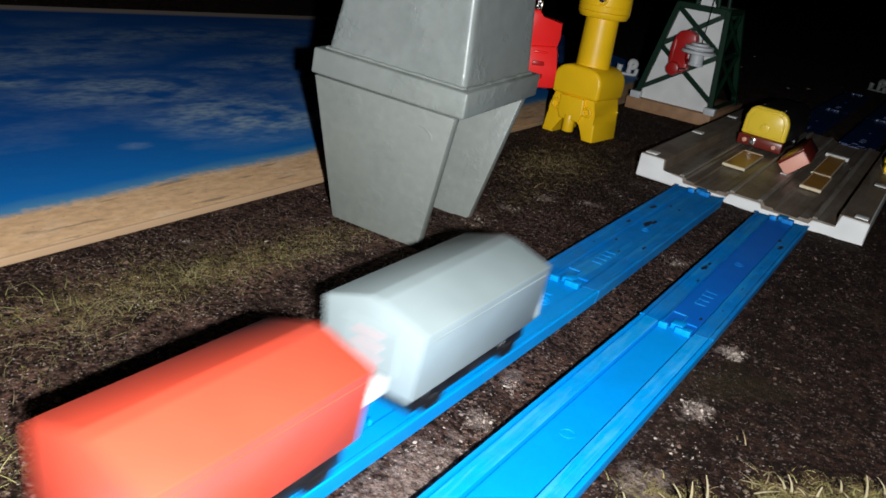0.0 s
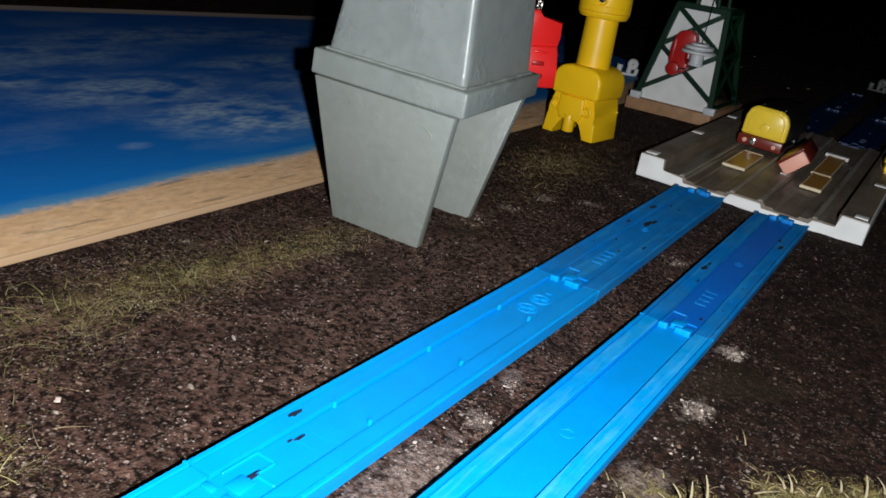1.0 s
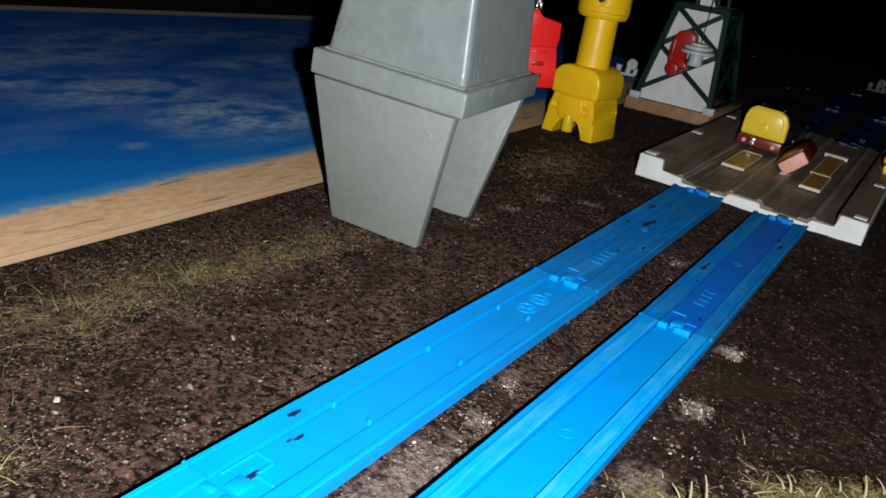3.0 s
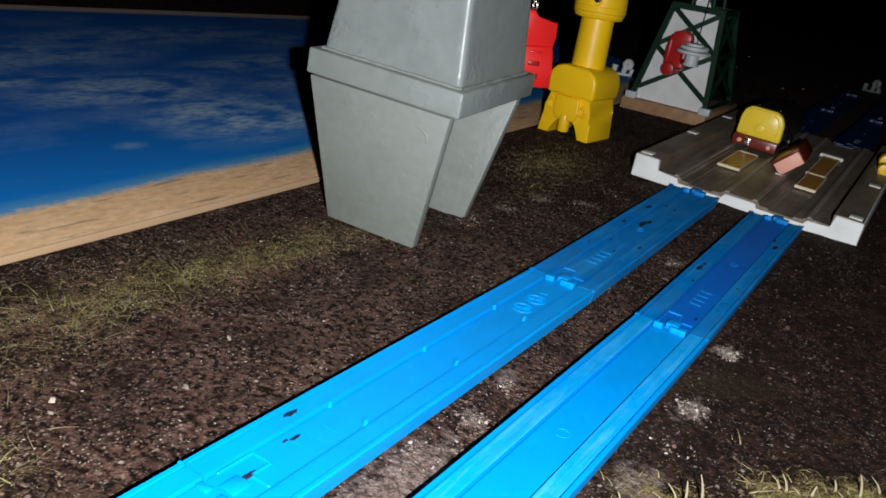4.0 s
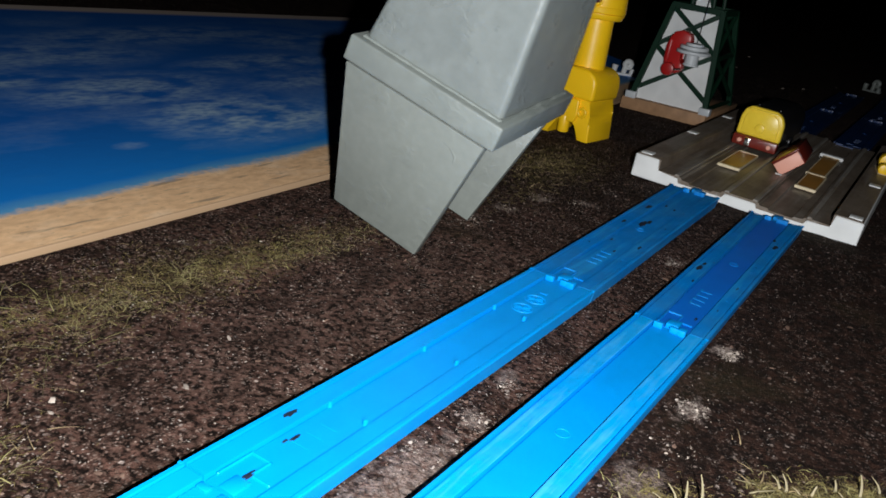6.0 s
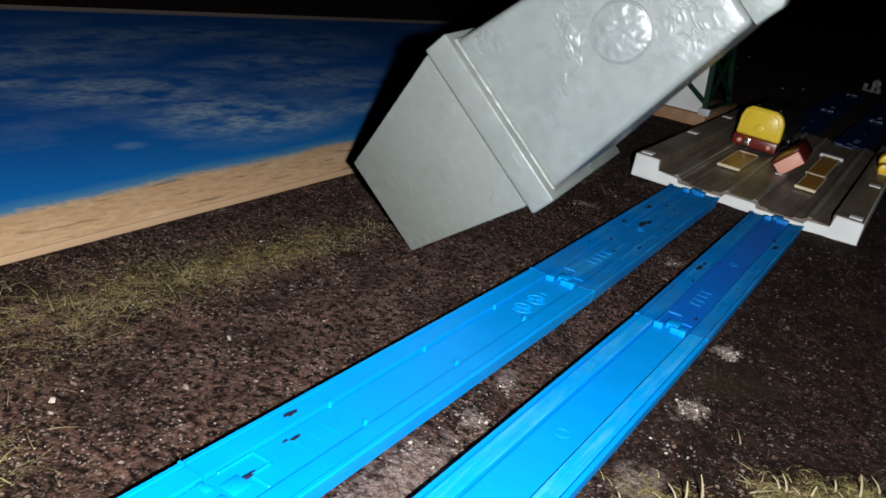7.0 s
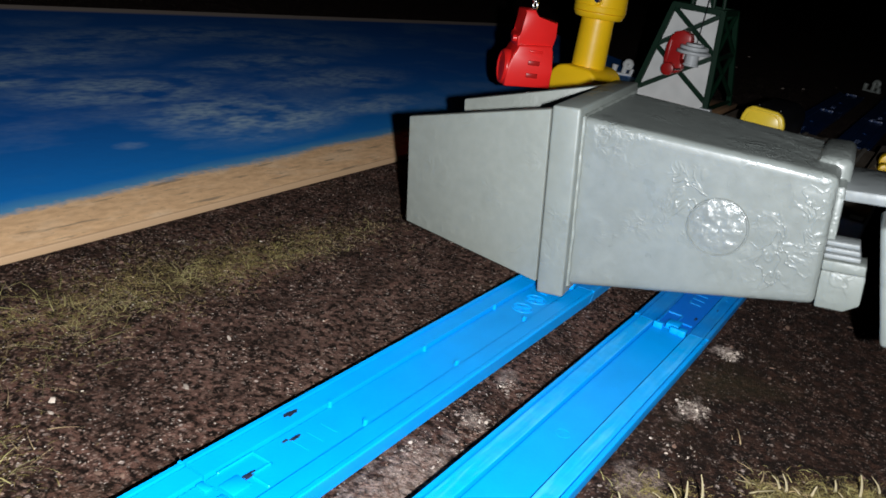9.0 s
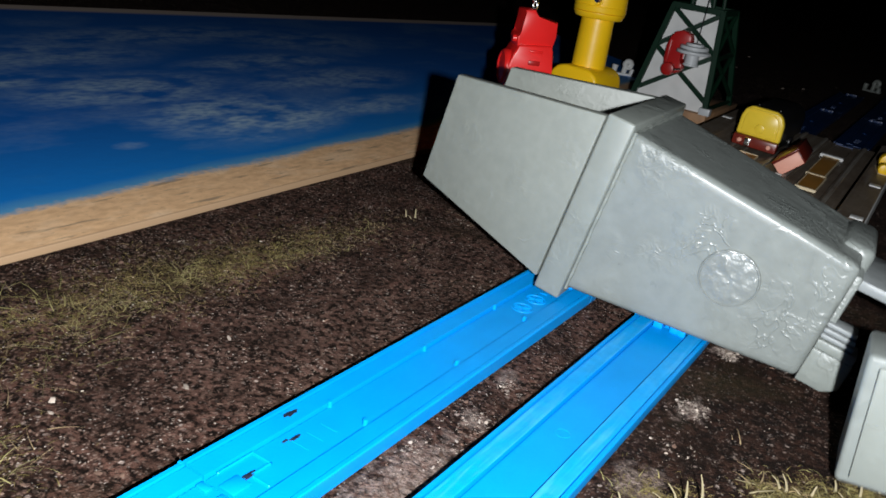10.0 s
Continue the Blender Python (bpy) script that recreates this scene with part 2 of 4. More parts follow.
    c2, shade2 = crumbs_of(430, 0.10, 0.42)
    out = mix(calc("MULTIPLY", c2, 0.85), out, mix(shade2, (0.07, 0.045, 0.036), (0.36, 0.28, 0.24)))
    c3, shade3 = crumbs_of(1150, 0.10, 0.5)
    out = mix(calc("MULTIPLY", c3, crowd), out, mix(shade3, (0.18, 0.135, 0.11), (0.62, 0.54, 0.48)))
    out = mix(spread(noise_node(50, 7), 0.50, 0.63, 0, 0.45), out, (0.0100, 0.0046, 0.0028))
    # dried pale mud: x, y, reach along x and y
    for x, y, rx, ry, much in ((-0.0565, 0.1296, 0.0075, 0.0065, 0.9), (-0.0298, 0.1417, 0.0075, 0.005, 0.6), (-0.0631, 0.0882, 0.007, 0.004, 0.7), (-0.068, 0.0624, 0.005, 0.005, 0.35),
                               (-0.1325, -0.0973, 0.004, 0.003, 0.35), (0.0957, 0.0115, 0.006, 0.007, 0.75), (0.0990, -0.0529, 0.0065, 0.010, 0.75), (0.0370, -0.090, 0.005, 0.007, 0.5),
                               (0.0438, 0.0949, 0.004, 0.006, 0.35), (0.0432, -0.125, 0.006, 0.007, 0.45), (0.044, -0.172, 0.012, 0.036, 0.6), (0.099, -0.113, 0.010, 0.010, 0.55)):
        away = nt.nodes.new("ShaderNodeVectorMath")
        away.operation = "MULTIPLY_ADD"
        away.inputs[1].default_value, away.inputs[2].default_value = (1 / rx, 1 / ry, 0), (-x / rx, -y / ry, 0)
        nt.links.new(co.outputs["Object"], away.inputs[0])
        far = nt.nodes.new("ShaderNodeVectorMath")
        far.operation = "LENGTH"
        nt.links.new(away.outputs[0], far.inputs[0])
        edge = calc("ADD", far.outputs["Value"], calc("MULTIPLY", calc("SUBTRACT", noise_node(170, 6), 0.5), 3.0))
        out = mix(calc("MULTIPLY", spread(edge, 1.1, 0.35, 0, much), spread(noise_node(520, 5), 0.38, 0.56, 0.25, 1.0)), out, (0.27, 0.205, 0.175))
    green = mix(spread(noise_node(14), 0.56, 0.72, 0, 0.4), out, (0.030, 0.024, 0.009))
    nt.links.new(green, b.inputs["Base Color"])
    bp = nt.nodes.new("ShaderNodeBump")
    bp.inputs["Distance"].default_value = 0.0012
    add = nt.nodes.new("ShaderNodeMath")
    nt.links.new(noise_node(380, 6), add.inputs[0])
    nt.links.new(noise_node(1100, 3), add.inputs[1])
    nt.links.new(add.outputs[0], bp.inputs["Height"])
    nt.links.new(bp.outputs[0], b.inputs["Normal"])
    return m


def sea_material():
    """Blue sea paint with pale streaks, sand along both long edges."""
    m = bpy.data.materials.new("painted_sea")
    nt, b = nodes_of(m)
    b.inputs["Roughness"].default_value = 0.6
    co = nt.nodes.new("ShaderNodeTexCoord")
    sep = nt.nodes.new("ShaderNodeSeparateXYZ")
    nt.links.new(co.outputs["Object"], sep.inputs[0])

    def op(kind, a, c=None):
        x = nt.nodes.new("ShaderNodeMath")
        x.operation = kind
        for i, s in ((0, a), (1, c)):
            if s is None:
                continue
            if isinstance(s, (int, float)):
                x.inputs[i].default_value = s
            else:
                nt.links.new(s, x.inputs[i])
        return x.outputs[0]

    def noise_node(scale, stretch=(1, 1, 1), detail=6):
        mp = nt.nodes.new("ShaderNodeMapping")
        mp.inputs["Scale"].default_value = stretch
        nt.links.new(co.outputs["Object"], mp.inputs["Vector"])
        n = nt.nodes.new("ShaderNodeTexNoise")
        n.inputs["Scale"].default_value, n.inputs["Detail"].default_value = scale, detail
        nt.links.new(mp.outputs[0], n.inputs["Vector"])
        return n.outputs["Fac"]

    def spread(sock, a, c, lo=0.0, hi=1.0):
        r = nt.nodes.new("ShaderNodeMapRange")
        r.inputs[1].default_value, r.inputs[2].default_value, r.inputs[3].default_value, r.inputs[4].default_value = a, c, lo, hi
        nt.links.new(sock, r.inputs[0])
        return r.outputs[0]

    def mix(fac, a, c):
        x = nt.nodes.new("ShaderNodeMix")
        x.data_type = "RGBA"
        nt.links.new(fac, x.inputs[0])
        for i, s in ((6, a), (7, c)):
            if isinstance(s, tuple):
                x.inputs[i].default_value = (*s, 1)
            else:
                nt.links.new(s, x.inputs[i])
        return x.outputs[2]

    near = op("ADD", op("MULTIPLY", sep.outputs["X"], -1.0), op("MULTIPLY", op("SUBTRACT", noise_node(30, (1, 0.6, 1), 9), 0.5), 0.014))
    far = op("ADD", op("SUBTRACT", sep.outputs["X"], op("MULTIPLY", sep.outputs["Y"], 0.225)), 0.600)
    sand = mix(spread(noise_node(260, (1, 0.45, 1)), 0.35, 0.65), (0.90, 0.57, 0.31), (0.70, 0.43, 0.23))
    sand = mix(spread(noise_node(55, (1, 0.7, 1), 8), 0.50, 0.66, 0, 0.55), sand, (0.95, 0.68, 0.44))
    sand = mix(spread(noise_node(480, (1, 0.6, 1), 3), 0.60, 0.70, 0, 0.45), sand, (0.40, 0.25, 0.15))
    sand = mix(spread(noise_node(230, (1, 0.13, 1), 4), 0.60, 0.67, 0, 0.7), sand, (0.25, 0.19, 0.13))
    blue = mix(spread(near, 0.04, 0.17), (0.0, 0.205, 0.64), (0.0, 0.135, 0.54))
    # painted clouds: middle, reach along x and y, strength
    cloud = None
    for x, y, rx, ry, much in ((-0.125, 0.090, 0.050, 0.075, 1.0), (-0.104, 0.112, 0.020, 0.055, 0.9), (-0.215, 0.060, 0.045, 0.085, 0.75), (-0.265, -0.005, 0.020, 0.040, 0.8),
                               (-0.335, 0.060, 0.050, 0.11, 0.55), (-0.260, 0.250, 0.030, 0.09, 0.6), (-0.185, 0.255, 0.040, 0.10, 0.55), (-0.105, 0.215, 0.022, 0.06, 0.75),
                               (-0.390, 0.230, 0.040, 0.16, 0.5), (-0.100, -0.029, 0.006, 0.010, 0.35), (-0.072, 0.06, 0.010, 0.02, 0.35), (-0.33, 0.40, 0.06, 0.1, 0.4)):
        away = nt.nodes.new("ShaderNodeVectorMath")
        away.operation = "MULTIPLY_ADD"
        away.inputs[1].default_value, away.inputs[2].default_value = (1 / rx, 1 / ry, 0), (-x / rx, -y / ry, 0)
        nt.links.new(co.outputs["Object"], away.inputs[0])
        size = nt.nodes.new("ShaderNodeVectorMath")
        size.operation = "LENGTH"
        nt.links.new(away.outputs[0], size.inputs[0])
        one = spread(size.outputs["Value"], 1.35, 0.5, 0, much)
        cloud = one if cloud is None else op("MAXIMUM", cloud, one)
    torn = op("MULTIPLY", spread(noise_node(46, (1, 0.5, 1), 12), 0.36, 0.54), spread(noise_node(260, (1, 0.4, 1), 6), 0.34, 0.58, 0.3, 1.0))
    streak = op("MULTIPLY", cloud, torn)
    haze = op("MULTIPLY", spread(noise_node(15, (1, 0.6, 1), 8), 0.50, 0.66, 0, 0.22), spread(noise_node(260, (1, 0.5, 1), 5), 0.3, 0.6, 0.35, 1.0))
    streak = op("MULTIPLY", op("MAXIMUM", streak, haze), spread(near, 0.055, 0.075))
    light_wash = op("MULTIPLY", spread(noise_node(110, (1, 0.5, 1)), 0.5, 0.75, 0, 0.3), spread(near, 0.09, 0.045))
    blue = mix(op("MULTIPLY", streak, 0.95), blue, (0.44, 0.62, 0.80))
    blue = mix(light_wash, blue, (0.05, 0.26, 0.5))
    wash = mix(spread(near, 0.042, 0.054), (0.10, 0.33, 0.56), blue)
    shore = mix(spread(op("ADD", near, op("MULTIPLY", op("SUBTRACT", noise_node(420, (1, 0.7, 1), 4), 0.5), 0.010)), 0.036, 0.044), sand, wash)
    # Near edge in darker tan, to offset the light its upright face catches.
    rim = op("MULTIPLY", sep.outputs["X"], -1.0)
    shore = mix(spread(rim, 0.0006, 0.0016), (0.36, 0.235, 0.135), shore)
    allc = mix(spread(far, 0.022, 0.036), (0.74, 0.60, 0.52), shore)
    nt.links.new(allc, b.inputs["Base Color"])
    bp = nt.nodes.new("ShaderNodeBump")
    bp.inputs["Distance"].default_value = 0.00015
    nt.links.new(noise_node(120), bp.inputs["Height"])
    nt.links.new(bp.outputs[0], b.inputs["Normal"])
    return m


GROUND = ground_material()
SEA = sea_material()


# ---------------------------------------------------------------- building helpers
def mesh_of(bm, mat, smooth=False):
    me = bpy.data.meshes.new("mesh")
    bmesh.ops.recalc_face_normals(bm, faces=bm.faces)
    bm.to_mesh(me)
    bm.free()
    me.materials.append(mat)
    if smooth:
        me.polygons.foreach_set("use_smooth", [True] * len(me.polygons))
        me.set_sharp_from_angle(angle=radians(35))
    return me


def part(name, bm, mat, parent=None, label="", smooth=True):
    ob = new(name, mesh_of(bm, mat, smooth))
    ob.parent = parent
    return tagged(ob, label)


def thing(name, m, label, category, group="", kind=""):
    ob = new(name)
    ob.empty_display_size = 0.01
    ob.matrix_basis = m
    return tagged(ob, label, category, group, kind)


def bevelled(bm, width, segments=2):
    if width:
        bmesh.ops.bevel(bm, geom=list(bm.edges), offset=width, segments=segments, affect="EDGES", profile=0.5, clamp_overlap=True)
    return bm


def box(x0, x1, y0, y1, z0, z1, bevel=0.0, segments=2, bm=None):
    b = bmesh.new()
    bmesh.ops.create_cube(b, size=1)
    for v in b.verts:
        v.co = (x0 + (v.co.x + 0.5) * (x1 - x0), y0 + (v.co.y + 0.5) * (y1 - y0), z0 + (v.co.z + 0.5) * (z1 - z0))
    bevelled(b, bevel, segments)
    return joined(bm, b)


def joined(bm, b):
    if bm is None:
        return b
    me = bpy.data.meshes.new("tmp")
    b.to_mesh(me)
    b.free()
    bm.from_mesh(me)
    bpy.data.meshes.remove(me)
    return bm


def hexa(lower, upper, bevel=0.0, segments=2, bm=None):
    """A solid between two rings of points of equal length."""
    b = bmesh.new()
    lo = [b.verts.new(p) for p in lower]
    up = [b.verts.new(p) for p in upper]
    n = len(lo)
    b.faces.new(lo[::-1])
    b.faces.new(up)
    for i in range(n):
        b.faces.new((lo[i], lo[(i + 1) % n], up[(i + 1) % n], up[i]))
    bevelled(b, bevel, segments)
    return joined(bm, b)


def prism(poly, a, c, axis="y", bevel=0.0, segments=2, bm=None):
    """A polygon in the two other axes, drawn out along axis from a to c."""
    put = {"y": lambda p, t: (p[0], t, p[1]), "x": lambda p, t: (t, p[0], p[1]), "z": lambda p, t: (p[0], p[1], t)}[axis]
    return hexa([put(p, a) for p in poly], [put(p, c) for p in poly], bevel, segments, bm)


def tube(p, q, r0, r1=None, n=16, bm=None, bevel=0.0):
    b = bmesh.new()
    p, q = Vector(p), Vector(q)
    bmesh.ops.create_cone(b, cap_ends=True, segments=n, radius1=r0, radius2=r0 if r1 is None else r1, depth=(q - p).length)
    if bevel:
        caps = [e for e in b.edges if abs(e.verts[0].co.z - e.verts[1].co.z) < 1e-9]
        bmesh.ops.bevel(b, geom=caps, offset=bevel, segments=2, affect="EDGES", profile=0.5)
    turn = (q - p).to_track_quat("Z", "Y").to_matrix().to_4x4()
    bmesh.ops.transform(b, matrix=Matrix.Translation((p + q) / 2) @ turn, verts=b.verts)
    return joined(bm, b)


def ring(centre, r, thick, axis="Z", n=24, k=8, stretch=1.0, bm=None, m=None):
    b = bmesh.new()
    rows = []
    for i in range(n):
        a = 2 * math.pi * i / n
        row = []
        for j in range(k):
            c = 2 * math.pi * j / k
            rr = r + thick * math.cos(c)
            row.append(b.verts.new((rr * math.cos(a) * stretch, rr * math.sin(a), thick * math.sin(c))))
        rows.append(row)
    for i in range(n):
        for j in range(k):
            b.faces.new((rows[i][j], rows[(i + 1) % n][j], rows[(i + 1) % n][(j + 1) % k], rows[i][(j + 1) % k]))
    t = {"Z": Matrix(), "Y": pose(0, 0, 0, 90), "X": pose(0, 0, 0, 0, 90)}[axis]
    bmesh.ops.transform(b, matrix=Matrix.Translation(centre) @ (m or Matrix()) @ t, verts=b.verts)
    return joined(bm, b)


# ---------------------------------------------------------------- ground
W, GAP, H, LEN = 0.0336, 0.0214, 0.0072, 0.2149


def clamp(v, a=0.0, b=1.0):
    return max(a, min(b, v))


def bed_left(y):
    return 0.0033 * clamp(y / LEN) + 0.0019 * clamp(-y / LEN)


def bed_right(y):
    return -0.0026 + 0.0038 * clamp(y / LEN) + 0.0028 * clamp(-y / LEN)


def lie(x, y):
    """Height of the ground."""
    f = clamp((x - W) / GAP)
    fade = clamp(1.5 - math.hypot(x - 0.04, y) / 0.5)
    z = (bed_left(y) * (1 - f) + bed_right(y) * f) * fade * clamp(1 + (x + 0.02) / 0.06, 0, 1)
    rough = 0.0011 * noise.noise(Vector((x * 45, y * 45, 0.3))) + 0.0007 * noise.noise(Vector((x * 140, y * 140, 2.3)))
    on_bed = -0.012 < x < W + 0.004 or W + GAP - 0.004 < x < 2 * W + GAP + 0.006
    return z - 0.0009 + rough * (0.35 if on_bed else 1.0)


def ground():
    xs = list(np.arange(-0.22, 0.34, 0.005))
    ys = list(np.arange(-0.40, 1.0, 0.006))
    step = 0.02
    while xs[-1] < 400:
        xs.append(xs[-1] + step)
        xs.insert(0, xs[0] - step)
        ys.append(ys[-1] + step)
        ys.insert(0, ys[0] - step)
        step *= 1.45
    verts = [(x, y, lie(x, y) if abs(x) < 2 and abs(y) < 2 else -0.001) for y in ys for x in xs]
    n = len(xs)
    faces = [(j * n + i, j * n + i + 1, (j + 1) * n + i + 1, (j + 1) * n + i) for j in range(len(ys) - 1) for i in range(n - 1)]
    me = bpy.data.meshes.new("ground")
    me.from_pydata(verts, [], faces)
    me.polygons.foreach_set("use_smooth", [True] * len(me.polygons))
    me.materials.append(GROUND)
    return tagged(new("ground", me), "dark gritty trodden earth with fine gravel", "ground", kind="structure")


def sea_board():
    """Painted sheet beside the track; its space has x = 0 at the near edge."""
    bm = prism([(0, -1.1), (0, 0.74), (-0.368, 1.03), (-0.847, -1.1)], 0, 0.0038, "z", 0.0007, 2)
    ob = new("sea_board", mesh_of(bm, SEA))
    ob.matrix_basis = pose(-0.156, 0, -0.0005)
    return tagged(ob, "thin board painted as blue sea with sandy edges", "painted board")


# ---------------------------------------------------------------- toy track
def track_profile():
    half = [(0.0013, 0.0), (0.0002, H - 0.0014), (0.0001, H - 0.0003), (0.0004, H), (0.0017, H), (0.0018, H - 0.0014), (0.0022, H - 0.0014), (0.0023, H - 0.0005), (0.0085, H - 0.0007), (0.0086, H - 0.0028), (0.0091, H - 0.0028), (0.0093, H - 0.0019)]
    return half + [(W - x, z) for x, z in reversed(half)]


def track_piece(name, m, mat, length, label, lettered, plain=False, low=False):
    t = thing(name, m, label, "toy track", "blue toy tracks")
    part("bed", prism(track_profile(), 0.0004, length - 0.0004, "y"), mat, t, smooth=False)
    floor = H - 0.0019
    # coupling: a tongue and two cheeks at each end, a notch frame
    for x in (0.0094, 0.0170):
        part("coupling_cheek", box(x, x + 0.0042, length - 0.0035, length - 0.0012, floor - 0.0002, floor + (0.0008 if low else 0.0026), 0.0003), mat, t)
    part("coupling_tongue", box(0.0140, 0.0196, length + 0.0004, length + 0.0072, floor - 0.0002, floor + (0.0008 if low else 0.0022), 0.0003), mat, t)
    part("coupling_cheek", box(0.0206, 0.0242, length - 0.004, length + 0.0, floor - 0.0002, floor + (0.0008 if low else 0.0028), 0.0003), mat, t)
    for x0, x1, y0, y1 in ((0.0092, 0.0100, 0.004, 0.018), (0.0100, 0.0170, 0.0172, 0.018), (0.0162, 0.0170, 0.004, 0.018), (0.0170, 0.0236, 0.0095, 0.0103)):
        part("coupling_frame", box(x0, x1, y0, y1, floor - 0.0002, floor + 0.0007, 0.0002, 1), mat, t)
    for s in (-1, 1):
        part("seam_rib", box(W / 2 + s * 0.0163 - 0.0007, W / 2 + s * 0.0163 + 0.0007, length - 0.0013, length - 0.0002, H - 0.0006, H + 0.0002, 0.0001, 1), mat, t)
    if plain:
        for x in (0.0024, W - 0.0084):
            part("worn_shoulder", box(x, x + 0.0060, 0.0006, length - 0.0006, H - 0.0012, H - 0.0004, 0.0001, 1), BLUE_WORN, t, "lighter worn shoulder")
        for y in (0.1, 0.045):
            part("mould_ring", ring((0.0168, y, floor - 0.0001), 0.0026, 0.0003), mat, t)
    elif lettered:
        # raised maker's mark kept as plain bars
        for i in range(4):
            y = 0.036 + i * 0.0063
            part("raised_bar", box(0.0138, 0.0196, y, y + 0.0009, floor - 0.0002, floor + 0.00035, 0.0001, 1), mat, t)
            part("raised_bar", box(0.0138, 0.0146, y, y + 0.0036, floor - 0.0002, floor + 0.00035, 0.0001, 1), mat, t)
        part("mould_ring", ring((0.0168, 0.1077, floor), 0.0022, 0.0004), mat, t)
        for y in (0.05, 0.10, 0.16):
            part("rim_nib", box(0.0275, 0.0287, y, y + 0.0012, H - 0.0014, H - 0.0004, 0.0002, 1), mat, t)
    else:
        for y in (0.0525, 0.1075, 0.162):
            for x in (0.0092, 0.0236):
                part("stud", tube((x, y, floor - 0.0002), (x, y, floor + 0.0022), 0.0009, 0.0008, 10), mat, t)
        for y in (length - 0.042, length - 0.029):
            part("mould_ring", ring((0.0172, y, floor), 0.0046, 0.0003), mat, t)
            for k in range(4):
                a = k * math.pi / 4
                d = Vector((math.cos(a), math.sin(a), 0)) * 0.0036
                c = Vector((0.0172, y, floor))
                part("raised_bar", tube(c - d, c + d, 0.0003, n=6), mat, t)
        part("raised_bar", box(0.0155, 0.0185, length - 0.0205, length - 0.0185, floor - 0.0002, floor + 0.0004, 0.0001, 1), mat, t)
        for i in range(3):
            y = 0.030 + i * 0.0065
            part("raised_bar", box(0.0135, 0.0198, y, y + 0.0009, floor - 0.0002, floor + 0.00015, 0.00005, 1), mat, t)
    return t


def spots(t, places, mat=DIRT):
    """Specks of dirt lying on a track piece."""
    for k, (x, y, z, s) in enumerate(places):
        bm = bmesh.new()
        bmesh.ops.create_icosphere(bm, subdivisions=2, radius=1)
        for v in bm.verts:
            v.co *= 1 + 0.9 * noise.noise(v.co * 2.1 + Vector((k * 1.7, 3.1, 0)))
            v.co = Vector((v.co.x * s * 0.8, v.co.y * s * 2.6, v.co.z * 0.0003)) + Vector((x, y, z + 0.0004))
        part("dirt_speck", bm, mat, t)


def tracks():
    up = lambda dz: math.degrees(math.atan2(dz, LEN))
    far_l = track_piece("toy_track", pose(0, 0, 0, up(0.0033)), BLUE_OLD, LEN, "scuffed blue plastic straight toy track with dirt specks", True)
    r = random.Random(4)
    spots(far_l, [(0.0145, 0.118, H - 0.0017, 0.0021), (0.0165, 0.124, H - 0.0017, 0.0014), (0.006, 0.150, H - 0.001, 0.0016), (0.0055, 0.11, H - 0.001, 0.0011), (0.028, 0.075, H - 0.001, 0.001), (0.013, 0.165, H - 0.0017, 0.0008)]
          + [(r.choice((0.005, 0.012, 0.02, 0.028)), r.uniform(0.02, 0.2), H - 0.0011, r.uniform(0.0003, 0.0006)) for _ in range(6)])
    near_l = track_piece("toy_track", pose(0, -LEN, 0.0019, up(-0.0019)), BLUE, LEN, "clean bright blue plastic straight toy track on earth", False)
    spots(near_l, [(0.0045, LEN - 0.176, H - 0.001, 0.0012), (0.0135, LEN - 0.1835, H - 0.0017, 0.0008), (0.0125, LEN - 0.187, H - 0.0017, 0.0004), (0.0165, LEN - 0.206, H - 0.0017, 0.001)])
    track_piece("toy_track", pose(0, -2 * LEN, 0.0019), BLUE, LEN, "clean bright blue plastic straight toy track on earth", False, low=True)
    x = W + GAP
    def shaded_floor(t):
        # Thin plate whose darker blue paints the shade in the channel.
        part("channel_floor", box(0.0094, W - 0.0094, 0.001, LEN - 0.004, H - 0.0024, H - 0.00175, 0.0001, 1), BLUE_SHADED, t, "channel floor in blue darkened as recess shade")

    far_r = track_piece("toy_track", pose(x, -0.0006, -0.0026, up(0.0038), 0, -0.22), BLUE_OLD, LEN, "scuffed blue plastic straight toy track joined to the platform", True)
    spots(far_r, [(0.0045, 0.083, H - 0.001, 0.0016), (0.005, 0.091, H - 0.001, 0.001), (0.0285, 0.155, H - 0.001, 0.0016), (0.0255, 0.168, H - 0.001, 0.0009), (0.0075, 0.062, H - 0.001, 0.0006), (0.0225, 0.019, H - 0.0017, 0.0007)]
          + [(r.choice((0.005, 0.028)), r.uniform(0.02, 0.2), H - 0.0011, r.uniform(0.0003, 0.0005)) for _ in range(5)])
    shaded_floor(far_r)
    near_r = track_piece("toy_track", pose(x - 0.0008, -LEN - 0.0006, 0.0002, up(-0.0028), 0, -0.22), BLUE, LEN, "bright blue plastic toy track with plain channel", False, True)
    track_piece("toy_track", pose(x - 0.0016, -2 * LEN, 0.0002, 0, 0, -0.22), BLUE, LEN, "bright blue plastic toy track with plain channel", False, True)
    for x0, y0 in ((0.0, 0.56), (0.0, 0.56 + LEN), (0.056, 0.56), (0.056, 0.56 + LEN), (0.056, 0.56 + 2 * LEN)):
        track_piece("toy_track", pose(x0, y0, 0.0012), BLUE_DIMMED, LEN, "blue plastic toy track beyond the platform, colour darkened for the dark", True)


